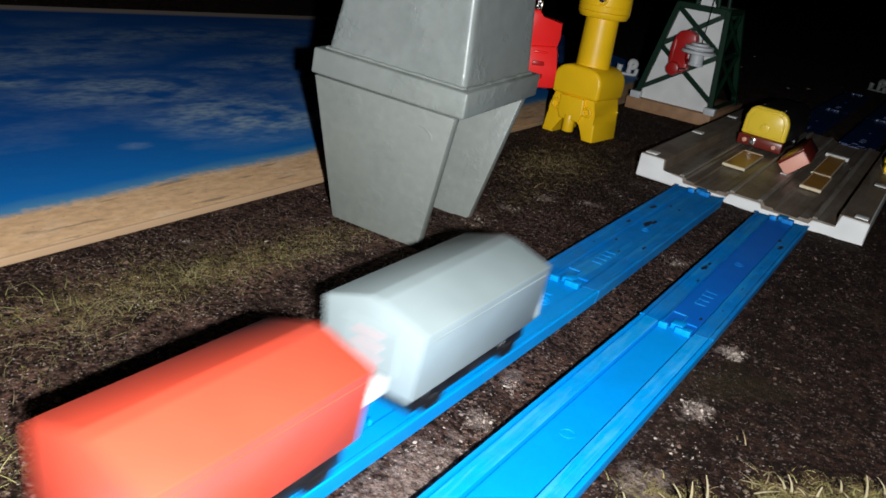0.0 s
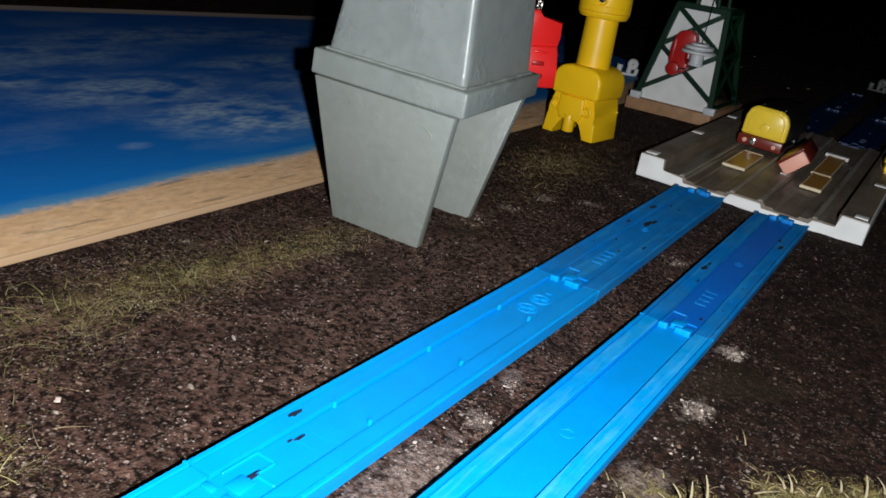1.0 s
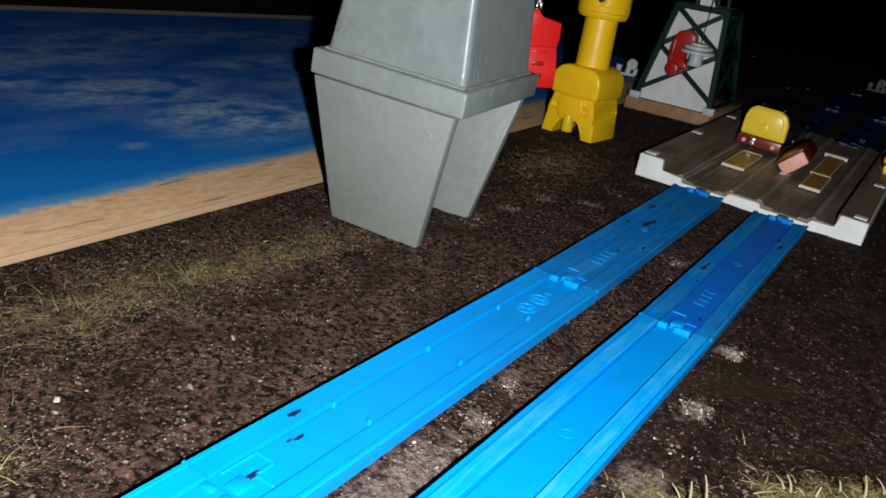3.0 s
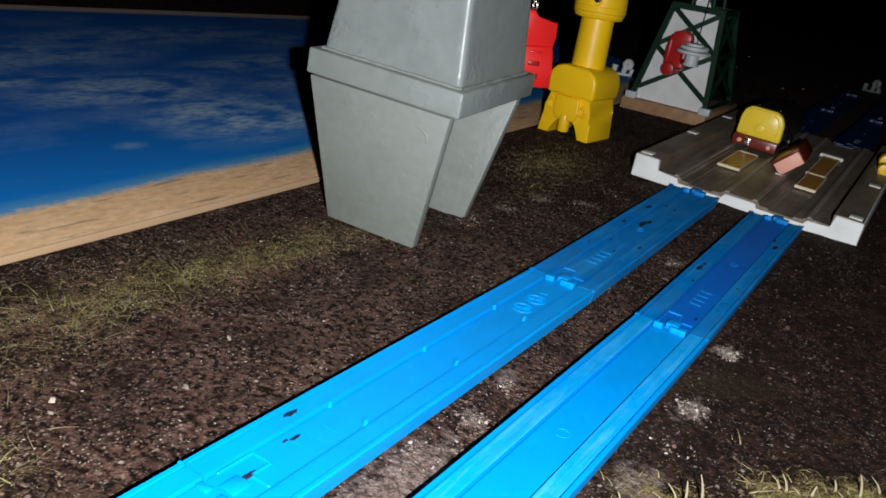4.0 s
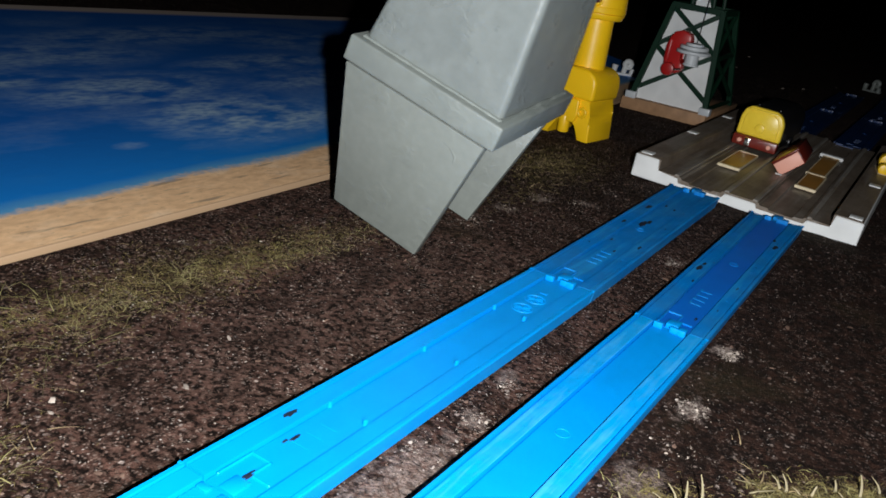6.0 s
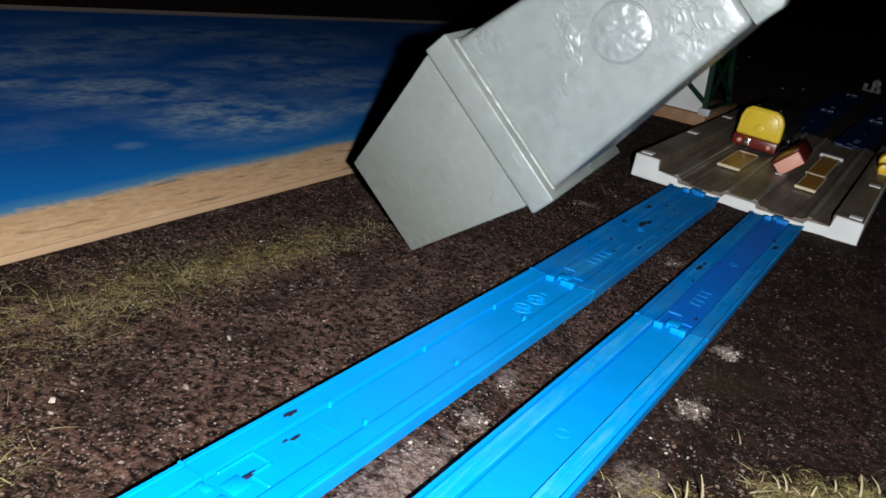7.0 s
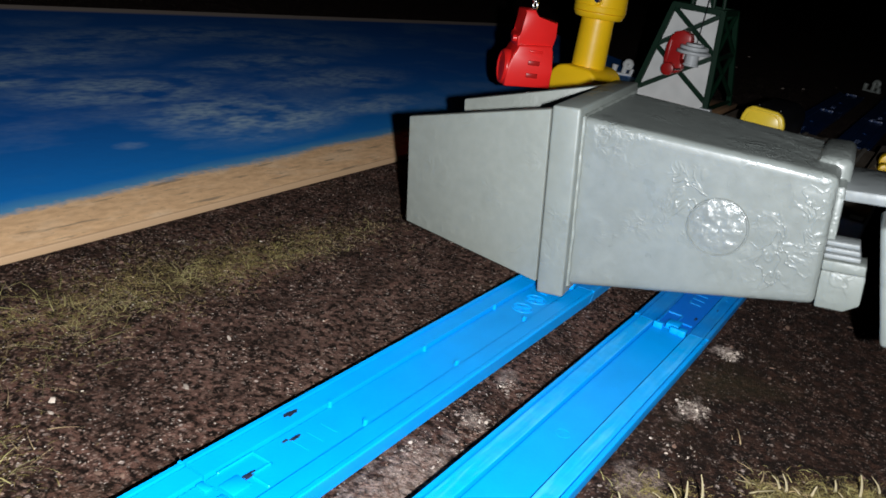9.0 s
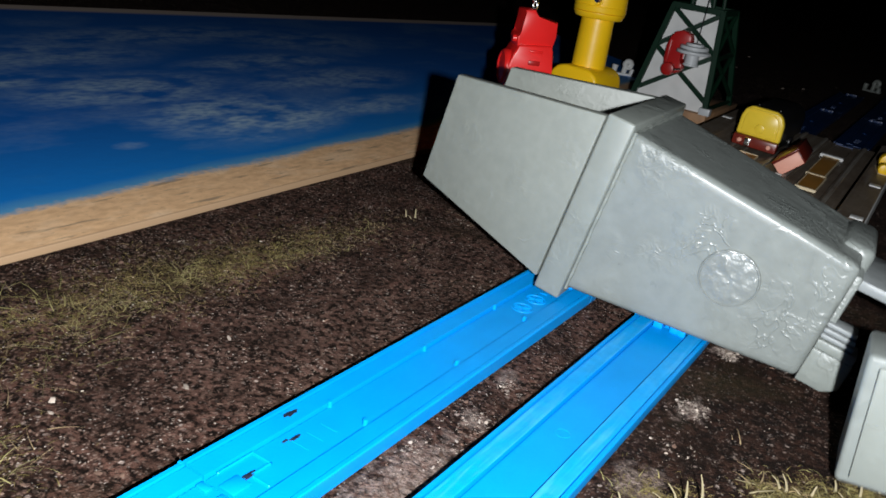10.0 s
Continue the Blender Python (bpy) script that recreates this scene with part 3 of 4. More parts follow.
# ---------------------------------------------------------------- platform
def platform():
    L = 0.325
    t = thing("toy_platform", pose(0.0425, 0.234, 0.0012, 0, 1.9, 0.6), "white toy platform base with smoky grey double-track deck", "toy platform")
    a = 0.0785
    lo, mid, hi = 0.0, 0.0075, 0.0165
    prof = [(-a, lo), (-a, hi), (-a + 0.0175, hi), (-a + 0.0185, mid + 0.001), (-0.0448, mid), (-0.0440, mid - 0.0035), (-0.0118, mid - 0.0035), (-0.0108, mid), (0.0108, mid), (0.0118, mid - 0.0035), (0.0440, mid - 0.0035), (0.0448, mid), (a - 0.0185, mid), (a - 0.0175, hi), (a, hi), (a, lo)]
    part("base", prism(prof, 0, L, "y", 0.0006, 1), WHITE, t, "white plastic base", smooth=False)
    top = 0.0007
    for s, n in ((-1, "platform_top"), (1, "platform_top")):
        x0, x1 = sorted((s * (a - 0.0008), s * (a - 0.0172)))
        part(n, box(x0, x1, 0.0012, L - 0.001, hi - 0.001, hi + top, 0.0003, 1), DECK, t, "smoky grey platform surface", smooth=False)
        x0, x1 = sorted((s * 0.0452, s * (a - 0.0186)))
        part("side_strip", box(x0, x1, 0.0012, L - 0.001, mid - 0.001, mid + 0.0013, 0.0003, 1), DECK, t, smooth=False)
        for k in range(3):
            y = 0.004 + k * 0.116
            part("clip_tab", box(s * (a - 0.0062) - 0.0042, s * (a - 0.0062) + 0.0042, y, y + 0.009, hi, hi + 0.0014, 0.0005), WHITE, t, "white clip tab")
        x0, x1 = sorted((s * (a - 0.0170), s * (a - 0.0190)))
        part("step_wall", box(x0, x1, 0.0010, L - 0.0012, mid + 0.0008, hi + 0.0004, 0.0003, 1), DECK, t, "smoky grey step", smooth=False)
        cx = s * 0.0279
        trough = [(cx - 0.0168, mid - 0.004), (cx - 0.0168, mid + 0.0012), (cx - 0.0150, mid + 0.0012), (cx - 0.0146, mid - 0.0005), (cx - 0.0085, mid - 0.0005), (cx - 0.0081, mid - 0.002), (cx + 0.0081, mid - 0.002), (cx + 0.0085, mid - 0.0005), (cx + 0.0146, mid - 0.0005), (cx + 0.0150, mid + 0.0012), (cx + 0.0168, mid + 0.0012), (cx + 0.0168, mid - 0.004)]
        part("track_channel", prism(trough, 0.001, L - 0.001, "y", 0.0002, 1), DECK, t, "smoky grey track channel", smooth=False)
    # raised guide rails beside the two channels
    for x in (-0.0462, -0.0098, 0.0098, 0.0462):
        part("guide_rail", box(x - 0.0017, x + 0.0017, 0.0016, L - 0.0015, mid - 0.0005, mid + 0.0024, 0.0005, 1), DECK_PALE, t, "pale translucent guide rail", smooth=False)
    part("centre_strip", box(-0.0108, 0.0108, 0.0012, L - 0.001, mid - 0.001, mid + 0.0014, 0.0003, 1), DECK, t, smooth=False)
    for x, y, w, d in ((-0.0287, 0.085, 0.0155, 0.065), (0.0290, 0.090, 0.0135, 0.054), (0.0275, 0.148, 0.0130, 0.086)):
        p = part("inset_panel", box(x - w / 2, x + w / 2, y, y + d, mid - 0.001, mid + 0.0008, 0.0002, 1), AMBER, t, "amber inset panel with cream edges")
        for bx in ((x - w / 2 - 0.0012, x + w / 2 + 0.0012, y - 0.003, y), (x + w / 2, x + w / 2 + 0.0009, y, y + d), (x - w / 2 - 0.0008, x - w / 2, y, y + d), (x - w / 2, x + w / 2, y + d, y + d + 0.002)):
            part("panel_edge", box(*bx, mid - 0.001, mid + 0.0013, 0.0003, 1), CREAM, p)
    part("crossbar", box(0.017, 0.037, 0.237, 0.243, mid - 0.001, mid + 0.002, 0.0003, 1), WHITE, t)
    part("clip_tab", box(0.003, 0.008, 0.102, 0.106, mid, mid + 0.002, 0.0003, 1), WHITE, t)
    return t


# ---------------------------------------------------------------- things on the platform
def yellow_locomotive():
    t = thing("toy_locomotive", pose(0.0125, 0.3985, 0.0095, 0, 1.9, -2), "small toy engine with yellow front and dark red buffer beam", "toy train")
    c = 0.0188
    face = [(-c, 0.0125), (-c + 0.0002, 0.028), (-c + 0.0025, 0.0345), (-c + 0.007, 0.0378), (c - 0.009, 0.0378), (c - 0.0035, 0.0345), (c - 0.0004, 0.028), (c, 0.0125)]
    part("cab_front", prism(face, 0, 0.006, "y", 0.0018, 3), LEMON, t, "plain yellow rounded cab front")
    part("cab_panel", prism([(x * 0.80, 0.0145 + (z - 0.0125) * 0.80) for x, z in face], -0.0010, 0.001, "y", 0.0008, 2), LEMON, t)
    small = [(x * 0.97, z) for x, z in face]
    part("body", prism(small, 0.006, 0.085, "y", 0.001, 2), BLACK, t, "glossy black body")
    part("buffer_beam", box(-0.0192, 0.0185, -0.003, 0.004, 0.0035, 0.0125, 0.001), DARKRED, t, "dark red buffer beam")
    for x in (-0.0125, 0.0125):
        b = part("buffer", tube((x, -0.003, 0.0082), (x, -0.0062, 0.0082), 0.0019, bevel=0.0004), PINK, t)
        part("buffer_shank", tube((x, -0.002, 0.0082), (x, -0.0045, 0.0082), 0.001), DARKRED, b)
    part("coupling_hook", box(-0.0085, -0.0035, -0.0055, -0.002, 0.0045, 0.0115, 0.0008), STEEL, t, "bright metal coupling")
    part("underframe", box(-0.0145, 0.0145, 0.003, 0.083, 0.003, 0.0125, 0.0008), BLACK, t)
    for y in (0.018, 0.066):
        for x in (-0.0142, 0.0142):
            part("wheel", tube((x - 0.0018, y, 0.0050), (x + 0.0018, y, 0.0050), 0.0052, n=20, bevel=0.0005), BLACK, t)
    # Steel bars added to stand in for white glints on the black roof.
    part("glint_bar", tube((-0.009, 0.012, 0.0384), (-0.009, 0.03, 0.0384), 0.0006, n=8), STEEL, t, "bright steel bar added for the roof glints")
    part("glint_bar", tube((0.010, 0.010, 0.0382), (0.010, 0.02, 0.0382), 0.0006, n=8), STEEL, t, "bright steel bar added for the roof glints")
    part("cab_visor", box(-0.0125, 0.0115, -0.0016, 0.004, 0.0345, 0.0362, 0.0006), LEMON, t)
    part("head_boss", tube((0, -0.0018, 0.0205), (0, 0.001, 0.0205), 0.0042, n=20, bevel=0.0008), LEMON, t)
    return t


def red_block():
    t = thing("toy_wagon", pose(0.0478, 0.343, 0.0072, 0, -44, 4), "dark red toy wagon with pale pink end tipped over", "toy wagon")
    part("body", box(0.0, 0.0215, 0.0012, 0.062, 0, 0.0115, 0.0008), DARKRED, t)
    part("end_plate", box(0.0006, 0.0209, -0.0006, 0.0014, 0.0006, 0.0109, 0.0005), PINK, t, "pale pink end")
    part("roof_edge", box(-0.0006, 0.0221, 0.002, 0.0612, 0.0115, 0.0127, 0.0005), DARKRED, t)
    return t


def yellow_barrel():
    t = thing("toy_barrels", pose(0.1128, 0.418, 0.0152, 0, 1.9, 10), "two small yellow plastic toy barrels on the platform", "toy barrel")
    part("barrel", tube((0, -0.006, 0.0045), (0, 0.006, 0.0045), 0.0045, n=18, bevel=0.001), YELLOW, t)
    part("barrel", tube((0.004, 0.014, 0.0075), (0.004, 0.026, 0.0075), 0.0072, n=18, bevel=0.001), YELLOW, t)
    part("cradle", box(-0.004, 0.009, -0.007, 0.027, 0, 0.0012, 0.0002, 1), CREAM, t)
    return t


# ---------------------------------------------------------------- tower, post and hanging grab
def beam(t, p, q, w, mat, name="brace", depth=0.0024):
    p, q = Vector(p), Vector(q)
    d = (q - p).normalized()
    n = Vector((0, 1, 0))
    s = d.cross(n).normalized() * w / 2
    n = n * depth / 2
    return part(name, hexa([p - s - n, p + s - n, p + s + n, p - s + n], [q - s - n, q + s - n, q + s + n, q - s + n], 0.0003, 1), mat, t)


def tower():
    """Space: x across the front, y back; stands on its own wooden slab."""
    t = thing("toy_crane_tower", pose(-0.144, 0.505, 0.012), "dark green lattice toy tower with white panels and winch", "toy tower")
    B, T, Z = (0.0025, 0.0815), (0.0205, 0.0705), 0.0995
    side = lambda z, i: B[i] + (T[i] - B[i]) * z / Z
    rake = 0.16
    F = lambda z: 0.004 + rake * z
    back = lambda z: 0.100 - 0.30 * z
    zz = lambda x, z, y=None: (x, F(z) if y is None else y, z)
    # white front panel, slightly behind the frame
    part("panel", hexa([zz(side(0, 0) + 0.002, 0, 0.006), zz(side(0, 1) - 0.002, 0, 0.006), (side(0, 1) - 0.002, 0.0075, 0), (side(0, 0) + 0.002, 0.0075, 0)],
                       [(T[0] + 0.001, F(Z) + 0.002, Z), (T[1] - 0.001, F(Z) + 0.002, Z), (T[1] - 0.001, F(Z) + 0.0035, Z), (T[0] + 0.001, F(Z) + 0.0035, Z)]), WHITE, t, "white panel", smooth=False)
    for i in (0, 1):
        for y0, y1 in ((F(0), F(Z)), (back(0), back(Z))):
            p, q = Vector((side(0, i), y0, 0)), Vector((side(Z, i), y1, Z))
            w = 0.0028
            part("corner_post", hexa([p + Vector(d) for d in ((-w, -w, 0), (w, -w, 0), (w, w, 0), (-w, w, 0))], [q + Vector(d) for d in ((-w, -w, 0), (w, -w, 0), (w, w, 0), (-w, w, 0))], 0.0004, 1), GREEN, t)
            if y0 < 0.02:
                part("foot", box(p.x - 0.0055, p.x + 0.0055, p.y - 0.0045, p.y + 0.0045, -0.001, 0.006, 0.0006), GREYPL, t, "pale grey foot")
    for z in (Z - 0.002,):
        beam(t, zz(side(z, 0), z), zz(side(z, 1), z), 0.006, GREEN, "cross_rail", 0.005)
        part("cross_rail", box(side(z, 0), side(z, 1), back(z) - 0.0025, back(z) + 0.0025, z - 0.003, z + 0.003, 0.0004, 1), GREEN, t)
        for i in (0, 1):
            part("cross_rail", box(side(z, i) - 0.0025, side(z, i) + 0.0025, F(z), back(z), z - 0.003, z + 0.003, 0.0004, 1), GREEN, t)
    for z0, z1 in ((0.010, 0.056), (0.056, 0.096)):
        beam(t, zz(side(z0, 0), z0), zz(side(z1, 1), z1), 0.0048, GREEN)
        beam(t, zz(side(z0, 1), z0), zz(side(z1, 0), z1), 0.0048, GREEN)
        for i in (0, 1):
            for a, b in ((F, back), (back, F)):
                p, q = Vector((side(z0, i), a(z0), z0)), Vector((side(z1, i), b(z1), z1))
                part("side_brace", tube(p, q, 0.0024, n=6), GREEN, t)
        part("side_brace", tube((side(z0, 0), back(z0), z0), (side(z1, 1), back(z1), z1), 0.0024, n=6), GREEN, t)
    for z in (0.004, 0.054):
        for i in (0, 1):
            part("side_rail", tube((side(z, i), F(z), z), (side(z, i), back(z), z), 0.0022, n=6), GREEN, t)
    # narrower upper stage
    for x in (0.036, 0.058):
        for y in (F(Z) + 0.004, back(Z) - 0.006):
            part("upper_post", tube((x, y, Z), (x + (0.0465 - x) * 0.4, y, Z + 0.05), 0.0022, n=8), GREEN, t)
    beam(t, (0.036, F(Z) + 0.004, Z + 0.002), (0.054, F(Z) + 0.004, Z + 0.04), 0.004, GREEN)
    beam(t, (0.058, F(Z) + 0.004, Z + 0.002), (0.040, F(Z) + 0.004, Z + 0.04), 0.004, GREEN)
    part("panel", box(0.039, 0.056, F(Z) + 0.007, F(Z) + 0.0085, Z - 0.001, Z + 0.045), WHITE, t, "white panel")
    # red winch bracket and grey spool
    br = part("winch_bracket", prism([(0.0295, 0.058), (0.0315, 0.068), (0.036, 0.0745), (0.044, 0.0765), (0.0515, 0.0735), (0.0535, 0.067), (0.051, 0.0625), (0.0455, 0.061), (0.044, 0.055), (0.0445, 0.048), (0.0495, 0.044), (0.050, 0.0385), (0.045, 0.034), (0.037, 0.0325), (0.0315, 0.0365), (0.0295, 0.047)], -0.006, 0.006, "y", 0.0016, 2), DEEP_RED, t, "red winch bracket")
    part("bracket_boss", tube((0.0375, -0.012, 0.0375), (0.0375, -0.004, 0.0375), 0.0066, n=20, bevel=0.0016), DEEP_RED, br)
    part("bracket_rib", box(0.0315, 0.0345, -0.0075, -0.004, 0.043, 0.066, 0.0008), DEEP_RED, br)
    part("bolt", tube((0.044, -0.0115, 0.0385), (0.0505, -0.0105, 0.0400), 0.0011, n=8), STEEL, br, "bright steel bolt")
    sp = part("spool", tube((0.0585, -0.008, 0.046), (0.0585, -0.008, 0.066), 0.0066, n=20), GREYPL, t, "light grey spool")
    part("spool_flange", tube((0.0585, -0.008, 0.0565), (0.0585, -0.008, 0.0595), 0.0165, n=32, bevel=0.0008), GREYPL, sp)
    part("spool_flange", tube((0.0585, -0.008, 0.0605), (0.0585, -0.008, 0.0640), 0.0140, n=32, bevel=0.0010), GREYPL, sp)
    part("spool_cap", tube((0.0585, -0.008, 0.064), (0.0585, -0.008, 0.0665), 0.0088, n=24, bevel=0.0008), GREYPL, sp)
    part("spool_foot", tube((0.0585, -0.008, 0.0445), (0.0585, -0.008, 0.047), 0.0076, n=24, bevel=0.0006), GREYPL, sp)
    part("cable", tube((0.0565, 0.004, 0.062), (0.055, F(Z) - 0.003, Z + 0.03), 0.0005, n=6), BLACK, t)
    slab = new("wooden_slab", mesh_of(box(-0.006, 0.0845, 0, 0.128, -0.001, 0.0115, 0.0008), WOOD, True))
    slab.matrix_basis = pose(-0.144, 0.505, 0)
    tagged(slab, "pale wooden slab under the green tower", "wooden board")


def yellow_post():
    t = thing("toy_post", pose(-0.1235, 0.3275, 0, 0, 0, -6), "yellow plastic toy pillar on two splayed feet", "toy pillar")
    w, d = 0.0240, 0.0205
    legs = [(-w - 0.0015, -0.001), (-w + 0.0095, -0.001), (-w + 0.0135, 0.0115), (-w + 0.0165, 0.0145), (w - 0.0165, 0.0145), (w - 0.0130, 0.0115), (w - 0.0105, -0.001), (w + 0.0005, -0.001), (w - 0.0005, 0.014), (w - 0.0030, 0.022), (w - 0.0040, 0.036), (-w + 0.0045, 0.036), (-w + 0.0035, 0.022), (-w + 0.0005, 0.014)]
    part("base_block", prism(legs, -d, d, "y", 0.0014, 3), YELLOW, t)
    sh = [(-0.0222, 0.0335), (-0.0228, 0.046), (-0.0215, 0.0525), (-0.0170, 0.0570), (-0.0105, 0.0590), (0.0105, 0.0590), (0.0170, 0.0570), (0.0215, 0.0525), (0.0228, 0.046), (0.0222, 0.0335)]
    part("shoulder", prism(sh, -d - 0.0022, d + 0.0022, "y", 0.0030, 4), YELLOW, t)
    part("centre_peg", tube((-0.001, -d + 0.001, 0.0035), (-0.001, -d + 0.001, 0.018), 0.0050, n=18, bevel=0.0006), YELLOW, t)
    part("front_plate", prism([(-0.0120, 0.0335), (-0.0125, 0.020), (-0.0095, 0.0135), (0.0085, 0.0135), (0.0115, 0.020), (0.0110, 0.0335)], -d - 0.0030, -d + 0.004, "y", 0.0014, 3), YELLOW, t)
    for x, z in ((-0.0150, 0.0245), (0.0150, 0.0235)):
        part("socket_ring", ring((x, -d - 0.0012, z), 0.0034, 0.0013, "Y"), YELLOW, t)
        part("socket", tube((x, -d - 0.0002, z), (x, -d + 0.003, z), 0.0030, n=14), YELLOW, t, "shaded screw socket")
    part("column", tube((0, 0, 0.055), (0, 0, 0.102), 0.0142, 0.0136, n=32), YELLOW, t)
    c = part("collar", tube((0, 0, 0.0985), (0, 0, 0.1035), 0.0195, 0.0215, n=36, bevel=0.0008), YELLOW, t)
    part("head", tube((0, 0, 0.1035), (0, 0, 0.130), 0.0215, 0.0205, n=36, bevel=0.001), YELLOW, t)
    part("head_groove", ring((0, 0, 0.1085), 0.0212, 0.0006), YELLOW, t)
    part("screw_well", ring((0.007, -0.0195, 0.114), 0.0042, 0.001, "Y"), YELLOW, t)
    part("screw", tube((0.007, -0.0215, 0.114), (0.007, -0.016, 0.114), 0.0028, n=14, bevel=0.0004), STEEL, t, "brass-bright screw")
    return t


def red_grab():
    t = thing("toy_grab", pose(-0.1445, 0.25, 0.004, 0, 0, 42), "red plastic toy grab bucket hanging on a chain", "toy grab")
    low = [(-0.0225, 0.0395), (0.0245, 0.0415), (0.0235, 0.055), (0.0215, 0.069), (0.0195, 0.0735), (-0.0135, 0.072), (-0.0185, 0.064), (-0.0225, 0.054)]
    part("bucket", prism(low, -0.014, 0.014, "y", 0.0016, 3), RED, t)
    part("end_wheel", tube((-0.0235, 0, 0.0525), (-0.0165, 0, 0.0525), 0.0135, n=28, bevel=0.0012), RED, t)
    part("wheel_rim", ring((-0.0235, 0, 0.0525), 0.0115, 0.0012, "X"), RED, t)
    part("hood", prism([(-0.0150, 0.070), (0.0205, 0.0715), (0.0225, 0.080), (0.0215, 0.0915), (0.001, 0.0925), (-0.002, 0.0985), (-0.0125, 0.0975), (-0.0125, 0.080), (-0.0165, 0.078)], -0.0115, 0.0115, "y", 0.0012, 2), RED, t)
    part("hinge_pin", tube((-0.0195, -0.006, 0.0755), (0.0225, -0.006, 0.0765), 0.0026, n=14, bevel=0.0004), RED, t)
    # Slots are not cut: darker red bars paint the shade inside them.
    for z in (0.0500, 0.0595):
        part("slot", box(-0.0025, 0.0095, -0.0149, -0.0135, z - 0.0018, z + 0.0018, 0.0008), DEEP_RED, t, "slot drawn as a darker red bar for its shade")
    part("slot_lip", box(-0.003, 0.0105, -0.0158, -0.0138, 0.0672, 0.0692, 0.0006), RED, t)
    for k in range(9):
        bm = ring((-0.0005, 0.0, 0.0945 + k * 0.0062), 0.0026, 0.0009, "Y", 16, 6, 1.0)
        c = Vector((-0.0005, 0, 0.0945 + k * 0.0062))
        bmesh.ops.transform(bm, matrix=Matrix.Translation(c) @ pose(0, 0, 0, 0, 0, 90 * (k % 2) + 20) @ Matrix.Diagonal((1, 1, 1.55, 1)) @ Matrix.Translation(-c), verts=bm.verts)
        part("chain_link", bm, STEEL, t, "bright steel chain link")
    for c in t.children:
        if not c.name.startswith("chain"):
            c.data.transform(Matrix.Diagonal((0.78, 1, 1, 1)))
    return t


def white_ornament(m, label, mat=WHITE):
    t = thing("toy_fitting", m, label, "toy part")
    part("loop", ring((0, 0, 0.0125), 0.0038, 0.0034, "Y", 20, 8), mat, t)
    part("stem", tube((-0.004, 0, -0.001), (-0.003, 0, 0.0135), 0.0036, 0.003, 14, bevel=0.0006), mat, t)
    part("knob", tube((0.006, -0.003, -0.001), (0.006, -0.003, 0.008), 0.0042, 0.003, 14, bevel=0.0008), mat, t)
    part("side_peg", tube((-0.0165, 0.002, -0.001), (-0.0155, 0.002, 0.0105), 0.0030, 0.0042, 14, bevel=0.0008), mat, t)
    part("foot_plate", box(-0.018, 0.010, -0.005, 0.005, -0.0025, 0.0015, 0.0008), mat, t)
    return t


# ---------------------------------------------------------------- train that passes on the left track
def goods_van(name, m, mat, label, length, wide, low, eave, roof, lip):
    """Space: runs towards -y; origin at the middle of its rear end, on the track's top."""
    t = thing(name, m, label, "toy train car", "passing toy train")
    h = wide / 2
    sec = [(-h * 0.86, low), (-h, eave), (-h * 0.12, roof), (h * 0.12, roof), (h, eave), (h * 0.86, low)]
    part("body", prism(sec, -length, 0, "y", 0.0009, 2), mat, t)
    for s in (-1, 1):
        part("eave_moulding", box(s * h * 0.965 - 0.0006, s * h * 0.965 + 0.0006, -length + 0.003, -0.003, eave - 0.0035, eave - 0.0027, 0.0002, 1), mat, t)
    part("underframe", box(-h * 0.78, h * 0.78, -length + 0.004, -0.004, low - 0.006, low + 0.001, 0.0006), BLACK, t, "black underframe")
    for y in (-length * 0.2, -length * 0.8):
        for x in (-h * 0.72, h * 0.72):
            w = part("wheel", tube((x - 0.0017, y, 0.0052), (x + 0.0017, y, 0.0052), 0.0063, n=20, bevel=0.0005), BLACK, t)
            part("axle_cap", tube((x - 0.0022, y, 0.0052), (x + 0.0022, y, 0.0052), 0.0018, n=10), BLACK, w)
    part("coupling", prism([(-0.004, 0.0), (0.004, 0.0), (0.0028, 0.0125), (-0.0028, 0.0125)], low + 0.0015, low + 0.005, "z", 0.0006, 1), WHITE, t, "white plastic coupling")
    if not lip:
        part("tail_bar", box(h * 0.42, h * 0.9, 0.0, 0.0105, eave - 0.0135, eave - 0.0085, 0.0008), WHITE, t, "white tail bar")
    if lip:
        part("rear_lip", box(-h * 0.92, h * 0.92, -0.0002, 0.0008, low + 0.002, eave, 0.0003, 1), mat, t)
        for k in range(3):
            part("front_bar", box(-h * 0.30, h * 0.25, -length - 0.0014, -length - 0.0004, low + 0.0095 + k * 0.0042, low + 0.0112 + k * 0.0042, 0.0003, 1), FADED, t, "faded pink bar")
        part("front_plate", box(-h * 0.55, h * 0.55, -length - 0.0008, -length + 0.0005, low + 0.006, eave - 0.003, 0.0005, 1), mat, t)
    return t


RUN = []


def train():
    z = H - 0.0012
    RUN.append((goods_van("goods_van", pose(W / 2, -0.073, z), CAR_GREY, "pale grey plastic toy van running on blue track", 0.085, 0.0402, 0.0100, 0.0348, 0.0405, True), 0.0))
    RUN.append((goods_van("goods_van", pose(W / 2, -0.1835, z), ORANGE_RED, "coral red plastic toy van running on blue track", 0.0755, 0.0402, 0.0100, 0.0348, 0.0405, False), -0.1105))


# ---------------------------------------------------------------- grey grab arm
ARM = []


